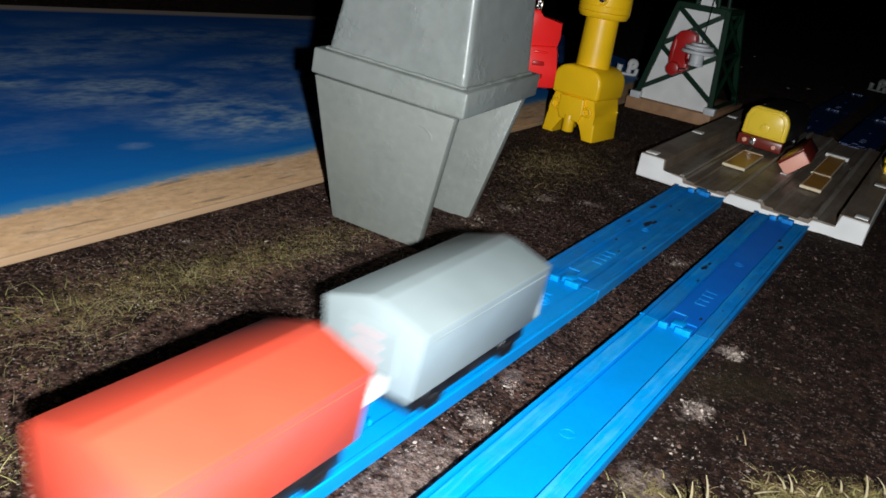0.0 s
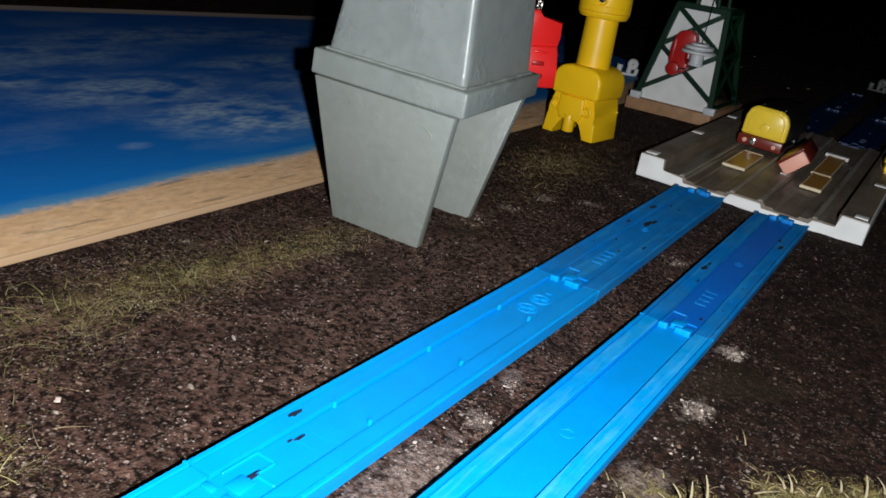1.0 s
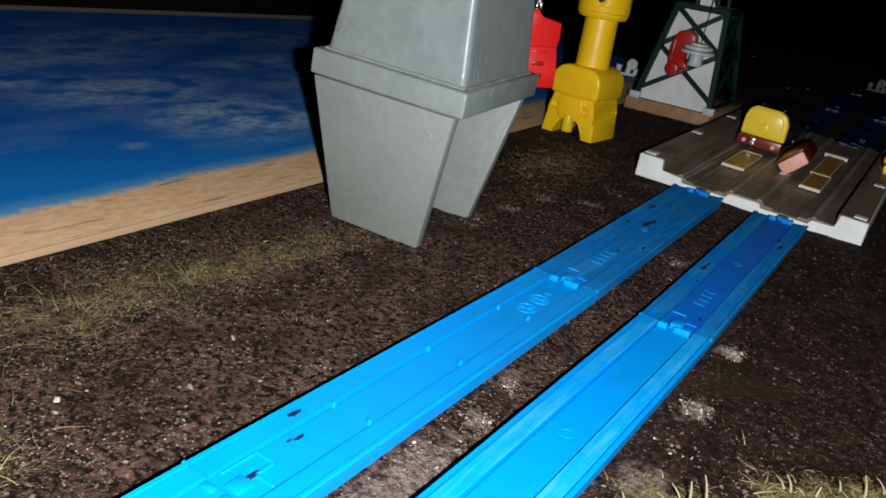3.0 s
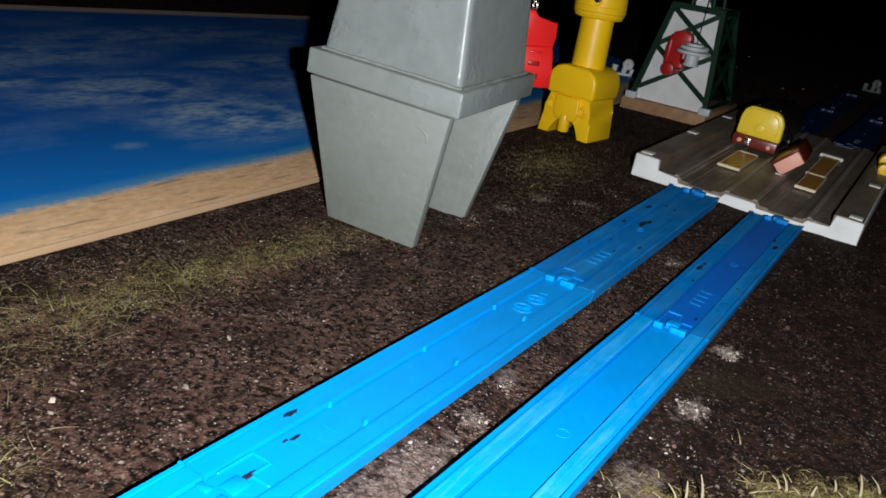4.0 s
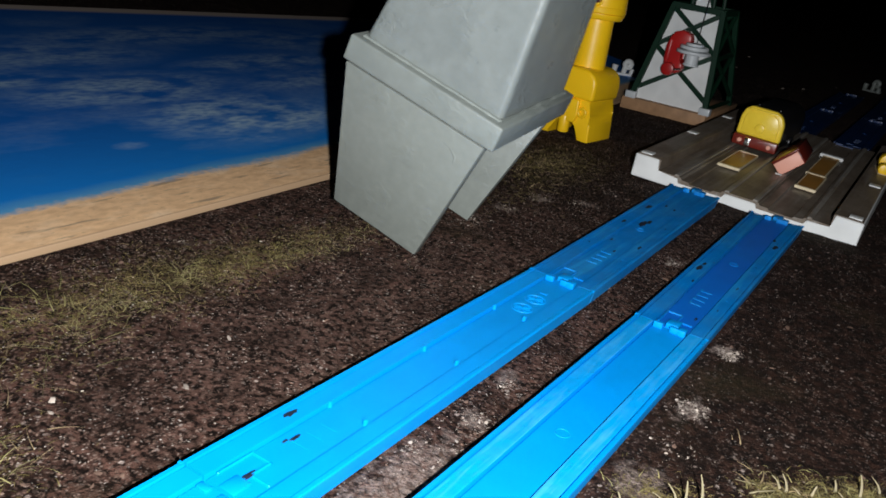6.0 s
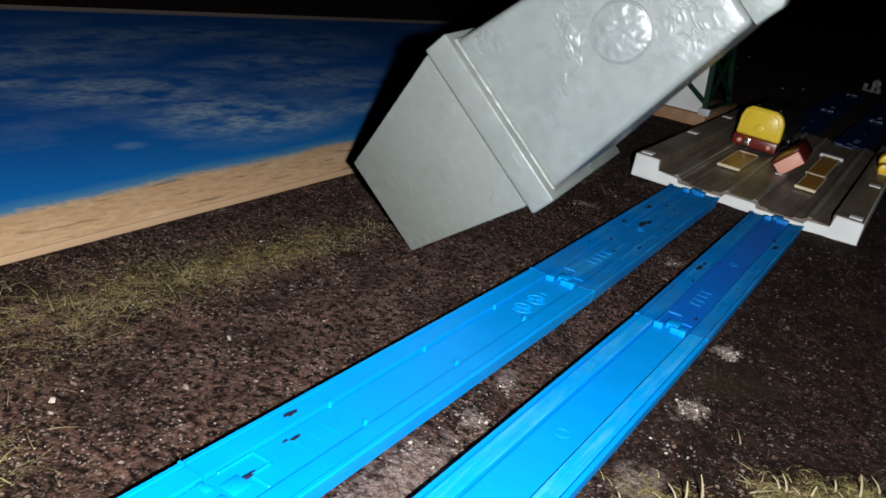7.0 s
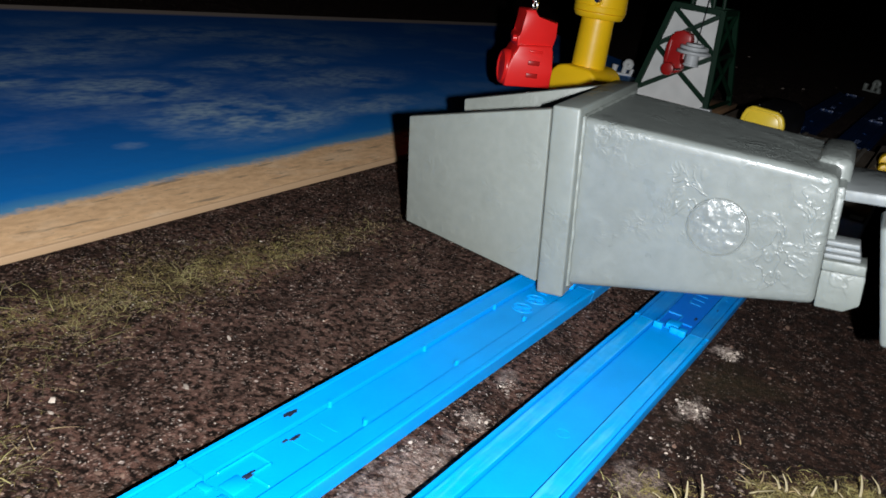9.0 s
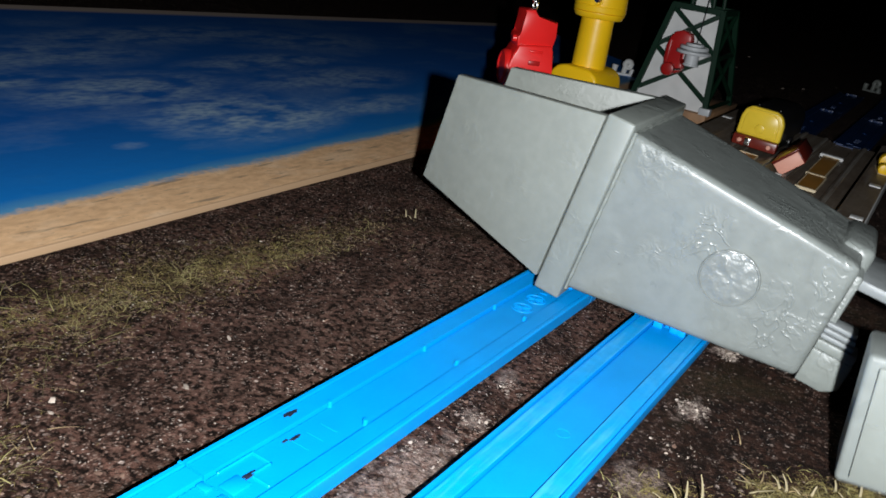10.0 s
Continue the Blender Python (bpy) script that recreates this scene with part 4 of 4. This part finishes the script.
def grab_arm():
    """Space: z along its length, jaws below, y = -depth is the front."""
    t = thing("grab_arm", pose(0, 0, 0), "grey-painted toy grab arm with two tapered jaw plates", "toy grab arm")
    wb, db, wc, dc, lp, e, hc = 0.0522, 0.0337, 0.0740, 0.0440, 0.0752, 0.0034, 0.0124
    wB, dB, wT, dT, lb = 0.0765, 0.0412, 0.0535, 0.0342, 0.1009
    th = 0.0064
    for s, n in ((-1, "front"), (1, "back")):
        lo = [(-wb / 2, s * db, -lp), (wb / 2, s * db, -lp), (wb / 2, s * (db - th), -lp), (-wb / 2, s * (db - th), -lp)]
        oc = dc + 0.0020
        up = [(-wc / 2 - 0.0035, s * oc, -0.0008), (wc / 2 + 0.001, s * oc, -0.0008), (wc / 2 + 0.001, s * (oc - th), -0.0008), (-wc / 2 - 0.0035, s * (oc - th), -0.0008)]
        part("jaw_plate", hexa(lo, up, 0.0007, 2), GREY_FLAT, t, "flat grey tapered jaw plate")
    a, b = 0.0424, dc + 0.0030
    part("collar", box(-a, a, -b, b, 0, hc, 0.0011, 3), GREY, t, "raised grey collar")
    part("neck", box(-wc / 2 + 0.003, wc / 2 - 0.003, -dc + 0.0012, dc - 0.0012, -0.004, 0.002, 0.0004), GREY_FLAT, t)
    # long body, dented and thickly painted
    bm = hexa([(-wB / 2, -dB, hc - 0.001), (wB / 2, -dB, hc - 0.001), (wB / 2, dB, hc - 0.001), (-wB / 2, dB, hc - 0.001)],
              [(-wT / 2, -dT, hc + lb), (wT / 2, -dT, hc + lb), (wT / 2, dT, hc + lb), (-wT / 2, dT, hc + lb)])
    bmesh.ops.bevel(bm, geom=list(bm.edges), offset=0.0026, segments=3, affect="EDGES", profile=0.5)
    bmesh.ops.subdivide_edges(bm, edges=[ed for ed in bm.edges if ed.calc_length() > 0.02], cuts=26, use_grid_fill=True)
    for v in bm.verts:
        f = clamp((v.co.z - 0.045) / 0.06, 0.12, 1.0)
        k = 0.0005 * noise.noise(v.co * 60) + 0.0004 * noise.noise(v.co * 260 + Vector((3, 0, 0)))
        d = Vector((v.co.x / wB, v.co.y / dB / 2, 0))
        if d.length > 1e-6:
            v.co += d.normalized() * k * f
    body = part("body", bm, GREY_ROUGH, t, "lumpy grey painted tapered body")
    # thick paint squeezed out along the joint of body and collar
    for p, q in (((-1, -1), (1, -1)), ((1, -1), (1, 1)), ((1, 1), (-1, 1)), ((-1, 1), (-1, -1))):
        p, q = Vector((p[0] * wB / 2, p[1] * dB, hc)), Vector((q[0] * wB / 2, q[1] * dB, hc))
        bead = bmesh.new()
        rows = []
        for i in range(41):
            c = p.lerp(q, i / 40)
            rr = 0.0011 + 0.0006 * noise.noise(c * 240)
            c = c + Vector((0, 0, 0.0004 * noise.noise(c * 130)))
            side = (q - p).normalized().cross(Vector((0, 0, 1)))
            rows.append([bead.verts.new(c + side * rr * math.cos(a * math.pi / 4) + Vector((0, 0, rr * math.sin(a * math.pi / 4)))) for a in range(8)])
        for i in range(40):
            for a in range(8):
                bead.faces.new((rows[i][a], rows[i + 1][a], rows[i + 1][(a + 1) % 8], rows[i][(a + 1) % 8]))
        part("paint_bead", bead, GREY, body, "lumpy bead of thick grey paint")
    # runs of paint on the front jaw plate under the collar
    for pts in (((0.008, -0.006), (0.016, -0.0085), (0.023, -0.0095), (0.027, -0.0125), (0.0275, -0.0155)),):
        run = bmesh.new()
        rows = []
        for i, (x, z) in enumerate(pts):
            yy = -(dc + 0.002 + (db - dc - 0.002) * (-z / lp)) + 0.0002
            rr = 0.0004 + 0.0009 * (i / (len(pts) - 1))
            rows.append([run.verts.new((x + rr * 0.6 * math.cos(a * math.pi / 3), yy - 0.45 * rr * max(0, math.sin(a * math.pi / 3)), z + rr * math.cos(a * math.pi / 3))) for a in range(6)])
        for i in range(len(pts) - 1):
            for a in range(6):
                run.faces.new((rows[i][a], rows[i + 1][a], rows[i + 1][(a + 1) % 6], rows[i][(a + 1) % 6]))
        part("paint_run", run, GREY_FLAT, t, "run of dried grey paint")
    f = (0.072 - hc) / lb
    y = -(dB + (dT - dB) * f)
    tilt = math.degrees(math.atan2(dB - dT, lb))
    place = pose(0.0006, y, 0.072, 90 - tilt)
    bm = bmesh.new()
    n = 48
    c0 = bm.verts.new((0, 0, 0.0004))
    prev = None
    for k, (r, z) in enumerate(((0.0015, 0.0009), (0.003, 0.0009), (0.0045, 0.0009), (0.006, 0.0009), (0.0075, 0.0008), (0.0088, 0.0007), (0.0100, 0.0006), (0.0110, 0.0003), (0.0114, 0.0002), (0.0118, 0.0009), (0.0122, 0.0008), (0.0127, -0.0006))):
        row = []
        for i in range(n):
            an = 2 * math.pi * i / n
            dz = 0.0007 * noise.noise(Vector((r * math.cos(an) * 380, r * math.sin(an) * 380, 5))) if r < 0.0105 else 0.0003 * noise.noise(Vector((math.cos(an) * 3, math.sin(an) * 3, 1)))
            row.append(bm.verts.new((r * math.cos(an), r * math.sin(an), z + dz)))
        for i in range(n):
            j = (i + 1) % n
            bm.faces.new((c0, row[i], row[j]) if prev is None else (prev[i], row[i], row[j], prev[j]))
        prev = row
    bmesh.ops.transform(bm, matrix=place, verts=bm.verts)
    part("round_boss", bm, FOIL, body, "round crumpled foil-like boss")
    # end of the body
    u = hc + lb
    part("end_plate", box(-wT / 2 + 0.005, wT / 2 - 0.004, -dT + 0.006, dT - 0.002, u - 0.001, u + 0.0030, 0.0012, 2), GREY_ROUGH, t)
    part("end_lump", box(-wT / 2 - 0.0030, -wT / 2 + 0.012, -0.014, dT - 0.002, u - 0.010, u + 0.0040, 0.0034, 3), GREY_ROUGH, t, "rounded lump of grey paint at the end")
    part("end_lug", prism([(0.0118, u), (0.0278, u), (0.0278, u + 0.011), (0.0241, u + 0.0165), (0.0118, u + 0.0165)], -dT + 0.002, -dT + 0.014, "y", 0.0008, 2), GREY, t, "grey chamfered end lug")
    part("lug_ledge", box(0.0072, 0.0114, -dT + 0.0012, -dT + 0.014, u, u + 0.0160, 0.0006), GREY, t, "grey ledge over the lug")
    for k in range(3):
        part("silver_rib", box(-0.0004 + k * 0.0025, 0.0015 + k * 0.0025, -dT + 0.003 - 0.0006 * k, -dT + 0.013, u, u + 0.0122 + 0.0006 * k, 0.0005), SILVER, t, "bright silver rib")
    part("push_bar", box(-0.0205, -0.0158, -dT + 0.008, dT - 0.014, u, u + 0.060, 0.0010, 2), SILVER, t, "silver push bar")
    arm = new("upper_link")
    arm.parent = t
    blk = part("link_block", box(-0.0465, 0.0, -0.013, 0.013, 0.0, 0.062, 0.0018, 3), GREY_ROUGH, arm, "pale grey block of the upper link")
    part("link_plate", box(-0.0435, -0.003, -0.0148, -0.0125, 0.004, 0.058, 0.0008), GREY, arm, "grey link cover")
    part("link_groove", box(-0.024, -0.0232, -0.0152, -0.0146, 0.004, 0.058, 0.0002, 1), GREY, arm)
    part("link_screw", ring((-0.030, -0.0150, 0.016), 0.0034, 0.0014, "Y"), GREY, arm, "ringed screw hole")
    # No hole is cut; a black disc paints the dark inside the ring.
    part("hole_disc", tube((-0.030, -0.0152, 0.016), (-0.030, -0.0140, 0.016), 0.0015, n=12), BLACK, arm, "black disc for the dark inside the screw hole")
    arm.name = "upper_link"
    ARM.extend((t, arm))
    return t


# ---------------------------------------------------------------- plants and gravel
def strewn(name, mat, label, places, seed):
    """Many small uneven stones as one object; places: (x, y, size)."""
    r = random.Random(seed)
    ico = bmesh.new()
    bmesh.ops.create_icosphere(ico, subdivisions=1, radius=1)
    pts = [v.co.copy() for v in ico.verts]
    tri = [[v.index for v in f.verts] for f in ico.faces]
    ico.free()
    verts, faces = [], []
    for x, y, s in places:
        base = len(verts)
        m = Euler((r.uniform(-0.5, 0.5), r.uniform(-0.5, 0.5), r.uniform(0, 6))).to_matrix() @ Matrix.Diagonal((s * r.uniform(0.6, 1.9), s * r.uniform(0.5, 1.0), s * r.uniform(0.2, 0.55)))
        z = lie(x, y) + s * 0.1
        verts += [m @ p * r.uniform(0.6, 1.25) + Vector((x, y, z)) for p in pts]
        faces += [[i + base for i in f] for f in tri]
    me = bpy.data.meshes.new(name)
    me.from_pydata(verts, [], faces)
    me.materials.append(mat)
    return tagged(new(name, me), label, name.replace("_", " "), kind="stuff")


def off_track(x, y):
    return not (-0.001 < x < W + 0.001 or W + GAP - 0.001 < x < 2 * W + GAP + 0.001) and x > -0.154 and not (y > 0.225 and -0.037 < x < 0.125)


def gravel():
    r = random.Random(11)
    pl = []
    while len(pl) < 9500:
        x, y = r.uniform(-0.155, 0.24), -0.34 + 0.75 * r.random() ** 1.35
        if off_track(x, y) and (x < 0.085 or r.random() < 0.3):
            pl.append((x, y, 0.0002 + 0.0009 * r.random() ** 5))
    for _ in range(40):
        x, y = r.uniform(-0.15, 0.2), r.uniform(-0.3, 0.3)
        if off_track(x, y):
            pl.append((x, y, r.uniform(0.0008, 0.0016)))
    strewn("gravel", PEBBLE, "fine brown and grey gravel trodden into the earth", pl, 3)
    pl = []
    for x, y, s, n in ((-0.057, 0.128, 0.007, 60), (-0.0615, 0.0903, 0.005, 50), (-0.035, 0.135, 0.006, 45), (0.0975, 0.01, 0.004, 190), (0.0985, -0.0526, 0.005, 150), (0.0428, -0.1255, 0.004, 45), (0.0395, -0.0949, 0.0035, 55), (0.0425, 0.0905, 0.004, 40), (-0.03, 0.18, 0.004, 25), (-0.1345, -0.0967, 0.004, 30), (0.033, -0.155, 0.006, 60), (-0.062, 0.05, 0.006, 40), (0.105, -0.085, 0.007, 40), (0.044, -0.15, 0.02, 130), (0.044, -0.12, 0.016, 60)):
        for _ in range(n * 2):
            px_, py_ = r.gauss(x, s * 0.6) + r.choice((-0.4, 0, 0.5)) * s, r.gauss(y, s * 0.7) + r.choice((-0.5, 0, 0.6)) * s
            if off_track(px_, py_):
                pl.append((px_, py_, r.uniform(0.0002, 0.00045) * (2.2 if r.random() < 0.07 else 0.75)))
    for _ in range(2000):
        x, y = r.uniform(-0.155, 0.13), -0.34 + 0.75 * r.random() ** 1.2
        if off_track(x, y):
            pl.append((x, y, r.uniform(0.00018, 0.0005)))
    pl += [(-0.037, -0.18, 0.0016), (-0.059, -0.214, 0.0014), (-0.0535, -0.218, 0.0012), (-0.0075, -0.158, 0.0012), (-0.052, -0.146, 0.0013)]
    pl += [(-0.071, 0.956, 0.003), (-0.051, 1.001, 0.003), (-0.204, 1.308, 0.003), (-0.176, 1.094, 0.003), (-0.019, 1.111, 0.003)]
    strewn("pale_grit", PALE_GRIT, "pale crumbs of grit lying in small patches", pl, 5)


def blades(name, mat, label, patches, seed):
    """Bent, tapered blades; patches: x, y, spread x, spread y, count, length, width, lift."""
    r = random.Random(seed)
    verts, faces = [], []
    for cx, cy, sx, sy, n, length, width, lift in patches:
        for _ in range(n):
            x, y = r.gauss(cx, sx), r.gauss(cy, sy)
            if not off_track(x, y):
                continue
            a = r.uniform(0, 2 * math.pi)
            d = Vector((math.cos(a), math.sin(a), 0))
            s = Vector((-d.y, d.x, 0)) * width * r.uniform(0.6, 1.3)
            ln = length * r.uniform(0.5, 1.3)
            up = lift * r.uniform(0.3, 1.2)
            curl = r.uniform(-0.5, 0.5)
            base = len(verts)
            p = Vector((x, y, lie(x, y) - 0.0005))
            k = 5
            for i in range(k):
                f = i / (k - 1)
                c = p + d * ln * f + Vector((-d.y, d.x, 0)) * curl * ln * f * f + Vector((0, 0, up * ln * (1.7 * f - 1.15 * f * f)))
                w = s * (1 - 0.85 * f)
                verts += [c - w, c + Vector((0, 0, w.length * 0.6)), c + w]
            for i in range(k - 1):
                b = base + i * 3
                faces += [(b, b + 1, b + 4, b + 3), (b + 1, b + 2, b + 5, b + 4), (b + 2, b, b + 3, b + 5)]
    me = bpy.data.meshes.new(name)
    me.from_pydata(verts, [], faces)
    me.materials.append(mat)
    return tagged(new(name, me), label, "grass", kind="stuff")


def shoot(x, y, height, lean, turn):
    """One thick pale stalk."""
    bm = bmesh.new()
    pts = [Vector((math.cos(turn) * lean * f * f, math.sin(turn) * lean * f * f, height * f)) for f in (0, 0.3, 0.6, 0.85, 1)]
    rows = []
    for i, p in enumerate(pts):
        r = 0.00055 * (1 - 0.16 * i)
        rows.append([bm.verts.new(p + Vector((r * math.cos(a), r * math.sin(a), 0))) for a in (0, 1.05, 2.09, 3.14, 4.19, 5.24)])
    for i in range(len(rows) - 1):
        for j in range(6):
            bm.faces.new((rows[i][j], rows[i][(j + 1) % 6], rows[i + 1][(j + 1) % 6], rows[i + 1][j]))
    bm.faces.new(rows[-1])
    bm.faces.new(rows[0][::-1])
    ob = new("grass_shoot", mesh_of(bm, SHOOT, True))
    ob.matrix_basis = pose(x, y, lie(x, y) - 0.001)
    return tagged(ob, "pale thick grass shoot growing from moss", "grass", "pale grass shoots")


def plants():
    blades("grass", GRASS, "sparse yellow-green grass blades on the earth", [
        (-0.1000, -0.162, 0.005, 0.008, 60, 0.011, 0.00019, 0.6), (-0.0900, -0.183, 0.005, 0.007, 34, 0.010, 0.00018, 0.5), (-0.104, -0.1236, 0.002, 0.003, 12, 0.008, 0.00026, 1.2), (-0.1035, -0.1120, 0.006, 0.006, 24, 0.006, 0.00026, 0.6), (-0.090, -0.0532, 0.006, 0.012, 40, 0.0045, 0.00024, 0.7), (-0.0900, -0.0167, 0.006, 0.010, 36, 0.0045, 0.00024, 0.7), (-0.038, -0.243, 0.006, 0.006, 14, 0.010, 0.0002, 0.7), (-0.116, -0.182, 0.006, 0.008, 16, 0.013, 0.00022, 0.4), (-0.099, -0.128, 0.004, 0.006, 16, 0.009, 0.00025, 0.9), (-0.095, -0.085, 0.008, 0.02, 30, 0.006, 0.0002, 0.6),
        (-0.085, -0.20, 0.012, 0.012, 8, 0.018, 0.00022, 0.4), (-0.05, -0.245, 0.008, 0.008, 16, 0.011, 0.0002, 0.7), (-0.128, -0.2, 0.010, 0.02, 20, 0.013, 0.00022, 0.5),
        (0.137, -0.088, 0.006, 0.006, 50, 0.005, 0.00025, 0.6), (0.152, -0.076, 0.006, 0.006, 60, 0.005, 0.00025, 0.7), (0.165, -0.066, 0.006, 0.006, 50, 0.006, 0.00025, 0.7), (0.118, -0.108, 0.008, 0.005, 18, 0.004, 0.00025, 0.6), (0.104, -0.122, 0.006, 0.006, 22, 0.005, 0.00025, 0.6)], 21)
    blades("dry_grass", STRAW, "dead straw-coloured grass lying flat", [
        (-0.090, 0.215, 0.016, 0.03, 80, 0.010, 0.0003, 0.5), (-0.075, 0.16, 0.013, 0.02, 26, 0.014, 0.0003, 0.12), (-0.11, -0.15, 0.02, 0.035, 110, 0.008, 0.0002, 0.3),
        (-0.075, -0.235, 0.02, 0.015, 40, 0.012, 0.0002, 0.25), (0.14, -0.086, 0.012, 0.010, 40, 0.007, 0.0003, 0.4), (-0.09, 0.03, 0.012, 0.04, 40, 0.007, 0.0002, 0.25), (-0.056, -0.01, 0.006, 0.02, 40, 0.004, 0.0002, 0.4), (-0.091, -0.035, 0.007, 0.028, 420, 0.0026, 0.00028, 0.7), (-0.103, -0.110, 0.008, 0.03, 240, 0.003, 0.00024, 0.6), (-0.085, -0.125, 0.012, 0.04, 160, 0.0025, 0.0002, 0.5), (-0.095, 0.205, 0.016, 0.03, 80, 0.006, 0.0003, 0.6)], 22)
    blades("moss", MOSS, "short olive moss in patches", [
        (-0.110, -0.15, 0.013, 0.045, 5600, 0.0024, 0.0002, 0.7), (-0.098, -0.075, 0.008, 0.035, 4400, 0.0022, 0.0002, 0.7), (0.141, -0.088, 0.006, 0.005, 2400, 0.002, 0.0002, 0.7), (0.153, -0.077, 0.006, 0.005, 2800, 0.002, 0.0002, 0.7), (0.166, -0.067, 0.007, 0.006, 2800, 0.002, 0.0002, 0.7), (0.118, -0.112, 0.009, 0.005, 1500, 0.002, 0.0002, 0.6),
        (-0.090, 0.215, 0.016, 0.03, 2000, 0.004, 0.0003, 0.5), (-0.068, 0.13, 0.012, 0.03, 700, 0.003, 0.0003, 0.4), (-0.05, -0.25, 0.010, 0.01, 700, 0.003, 0.0002, 0.7), (0.102, -0.118, 0.006, 0.007, 900, 0.002, 0.0002, 0.5), (-0.08, -0.21, 0.015, 0.015, 450, 0.002, 0.0002, 0.5)], 23)
    for x, y, h, lean, turn in ((0.1150, -0.1154, 0.0110, -0.0013, 0.52), (0.1193, -0.1114, 0.0139, -0.0030, 0.52), (0.1098, -0.1181, 0.0049, -0.0048, 0.52), (0.1128, -0.1160, 0.0086, -0.0044, 0.52), (0.1376, -0.0810, 0.0058, -0.0041, 0.52), (0.1398, -0.0812, 0.0078, -0.0032, 0.52), (0.1535, -0.0681, 0.0057, -0.0015, 0.52), (0.1580, -0.0749, 0.0066, -0.0045, 0.52), (0.1609, -0.0652, 0.0097, -0.0025, 0.52), (0.1665, -0.0558, 0.0073, -0.0049, 0.52), (0.1322, -0.0845, 0.0015, -0.0090, 0.52), (0.1293, -0.0921, 0.0034, 0.0084, 0.52), (0.1472, -0.0766, 0.0051, 0.0006, 0.52), (0.1440, -0.0789, 0.0035, -0.0034, 0.52), (0.0987, -0.1286, 0.0052, -0.0016, 0.52), (-0.0864, 0.0275, 0.0064, -0.0002, 0.52), (-0.0906, 0.0245, 0.0053, -0.0007, 0.52), (-0.0870, 0.0250, 0.0026, -0.0026, 0.52)):
        shoot(x, y, h, lean, turn)


# ---------------------------------------------------------------- build
ground()
sea_board()
platform()
yellow_locomotive()
red_block()
yellow_barrel()
tower()
yellow_post()
red_grab()
white_ornament(pose(-0.2195, 0.703, 0.0045, 0, 0, 30), "small white plastic toy fitting with a loop")
# Far fitting takes grey in place of white, dimmed by colour for the dark.
white_ornament(pose(0.030, 1.17, 0.0, 0, 0, -10), "toy fitting in the dark distance, white dimmed to grey", GREY)
grab_arm()
train()
gravel()
plants()
tracks()


def motions():
    deg = lambda v: Matrix.Rotation(v.length, 4, v.normalized()) if v.length else Matrix()
    swing = (
        (0.00, -0.0877, 0.0201, 0.0748, 0.24, 3.04, 6.08),
        (5.05, -0.0877, 0.0201, 0.0748, 0.24, 3.04, 6.08),
        (5.50, -0.0788, 0.0182, 0.0773, 0.44, 8.80, 6.32),
        (5.70, -0.0722, 0.0148, 0.0796, 1.67, 11.88, 5.89),
        (6.80, -0.0322, 0.0106, 0.0784, 2.28, 38.85, 5.92),
        (7.00, -0.0256, 0.0111, 0.0761, 1.62, 43.67, 5.56),
        (7.20, -0.0202, 0.0097, 0.0744, 1.42, 46.84, 5.36),
        (7.50, -0.0123, 0.0122, 0.0678, 1.13, 55.92, 6.71),
        (7.80, -0.0004, 0.0100, 0.0603, -0.42, 65.04, 4.62),
        (8.20, -0.0018, 0.0221, 0.0472, -3.54, 73.41, 4.94),
        (8.60, -0.0002, 0.0222, 0.0478, -3.23, 77.81, 5.65),
        (9.00, 0.0053, 0.0216, 0.0499, -3.37, 83.89, 5.52),
        (9.50, 0.0084, 0.0239, 0.0499, -2.65, 90.96, 3.80),
        (10.00, 0.0177, 0.0229, 0.0506, -4.61, 100.85, 1.93),
    )
    walk(ARM[0], [(t, Matrix.Translation((x, y, z)) @ deg(Vector((radians(a), radians(b), radians(c))))) for t, x, y, z, a, b, c in swing])
    # the upper link swings across the end of the body: corner and tilt
    link = ((0.0, 0.0094, -0.0335, 0.1257, -8), (6.8, 0.0094, -0.0335, 0.1257, -8), (7.5, 0.0094, -0.0335, 0.1257, -8), (7.8, 0.0195, -0.0335, 0.1259, -9), (8.2, 0.0331, -0.035, 0.1349, -9),
            (9.0, 0.0304, -0.055, 0.1384, -11), (9.5, 0.0212, -0.080, 0.1376, -13), (10.0, 0.0249, -0.1016, 0.1337, -15))
    walk(ARM[1], [(t, pose(x, y + 0.013, z, 0, a, 0)) for t, x, y, z, a in link])
    ran = ((0.0, -0.0730), (0.2, -0.1365), (0.35, -0.1895), (0.5, -0.2460), (1.0, -0.432), (2.5, -0.99), (10.0, -3.78))
    for van, back in RUN:
        walk(van, [(t, pose(W / 2, y + back, H - 0.0005)) for t, y in ran])


motions()
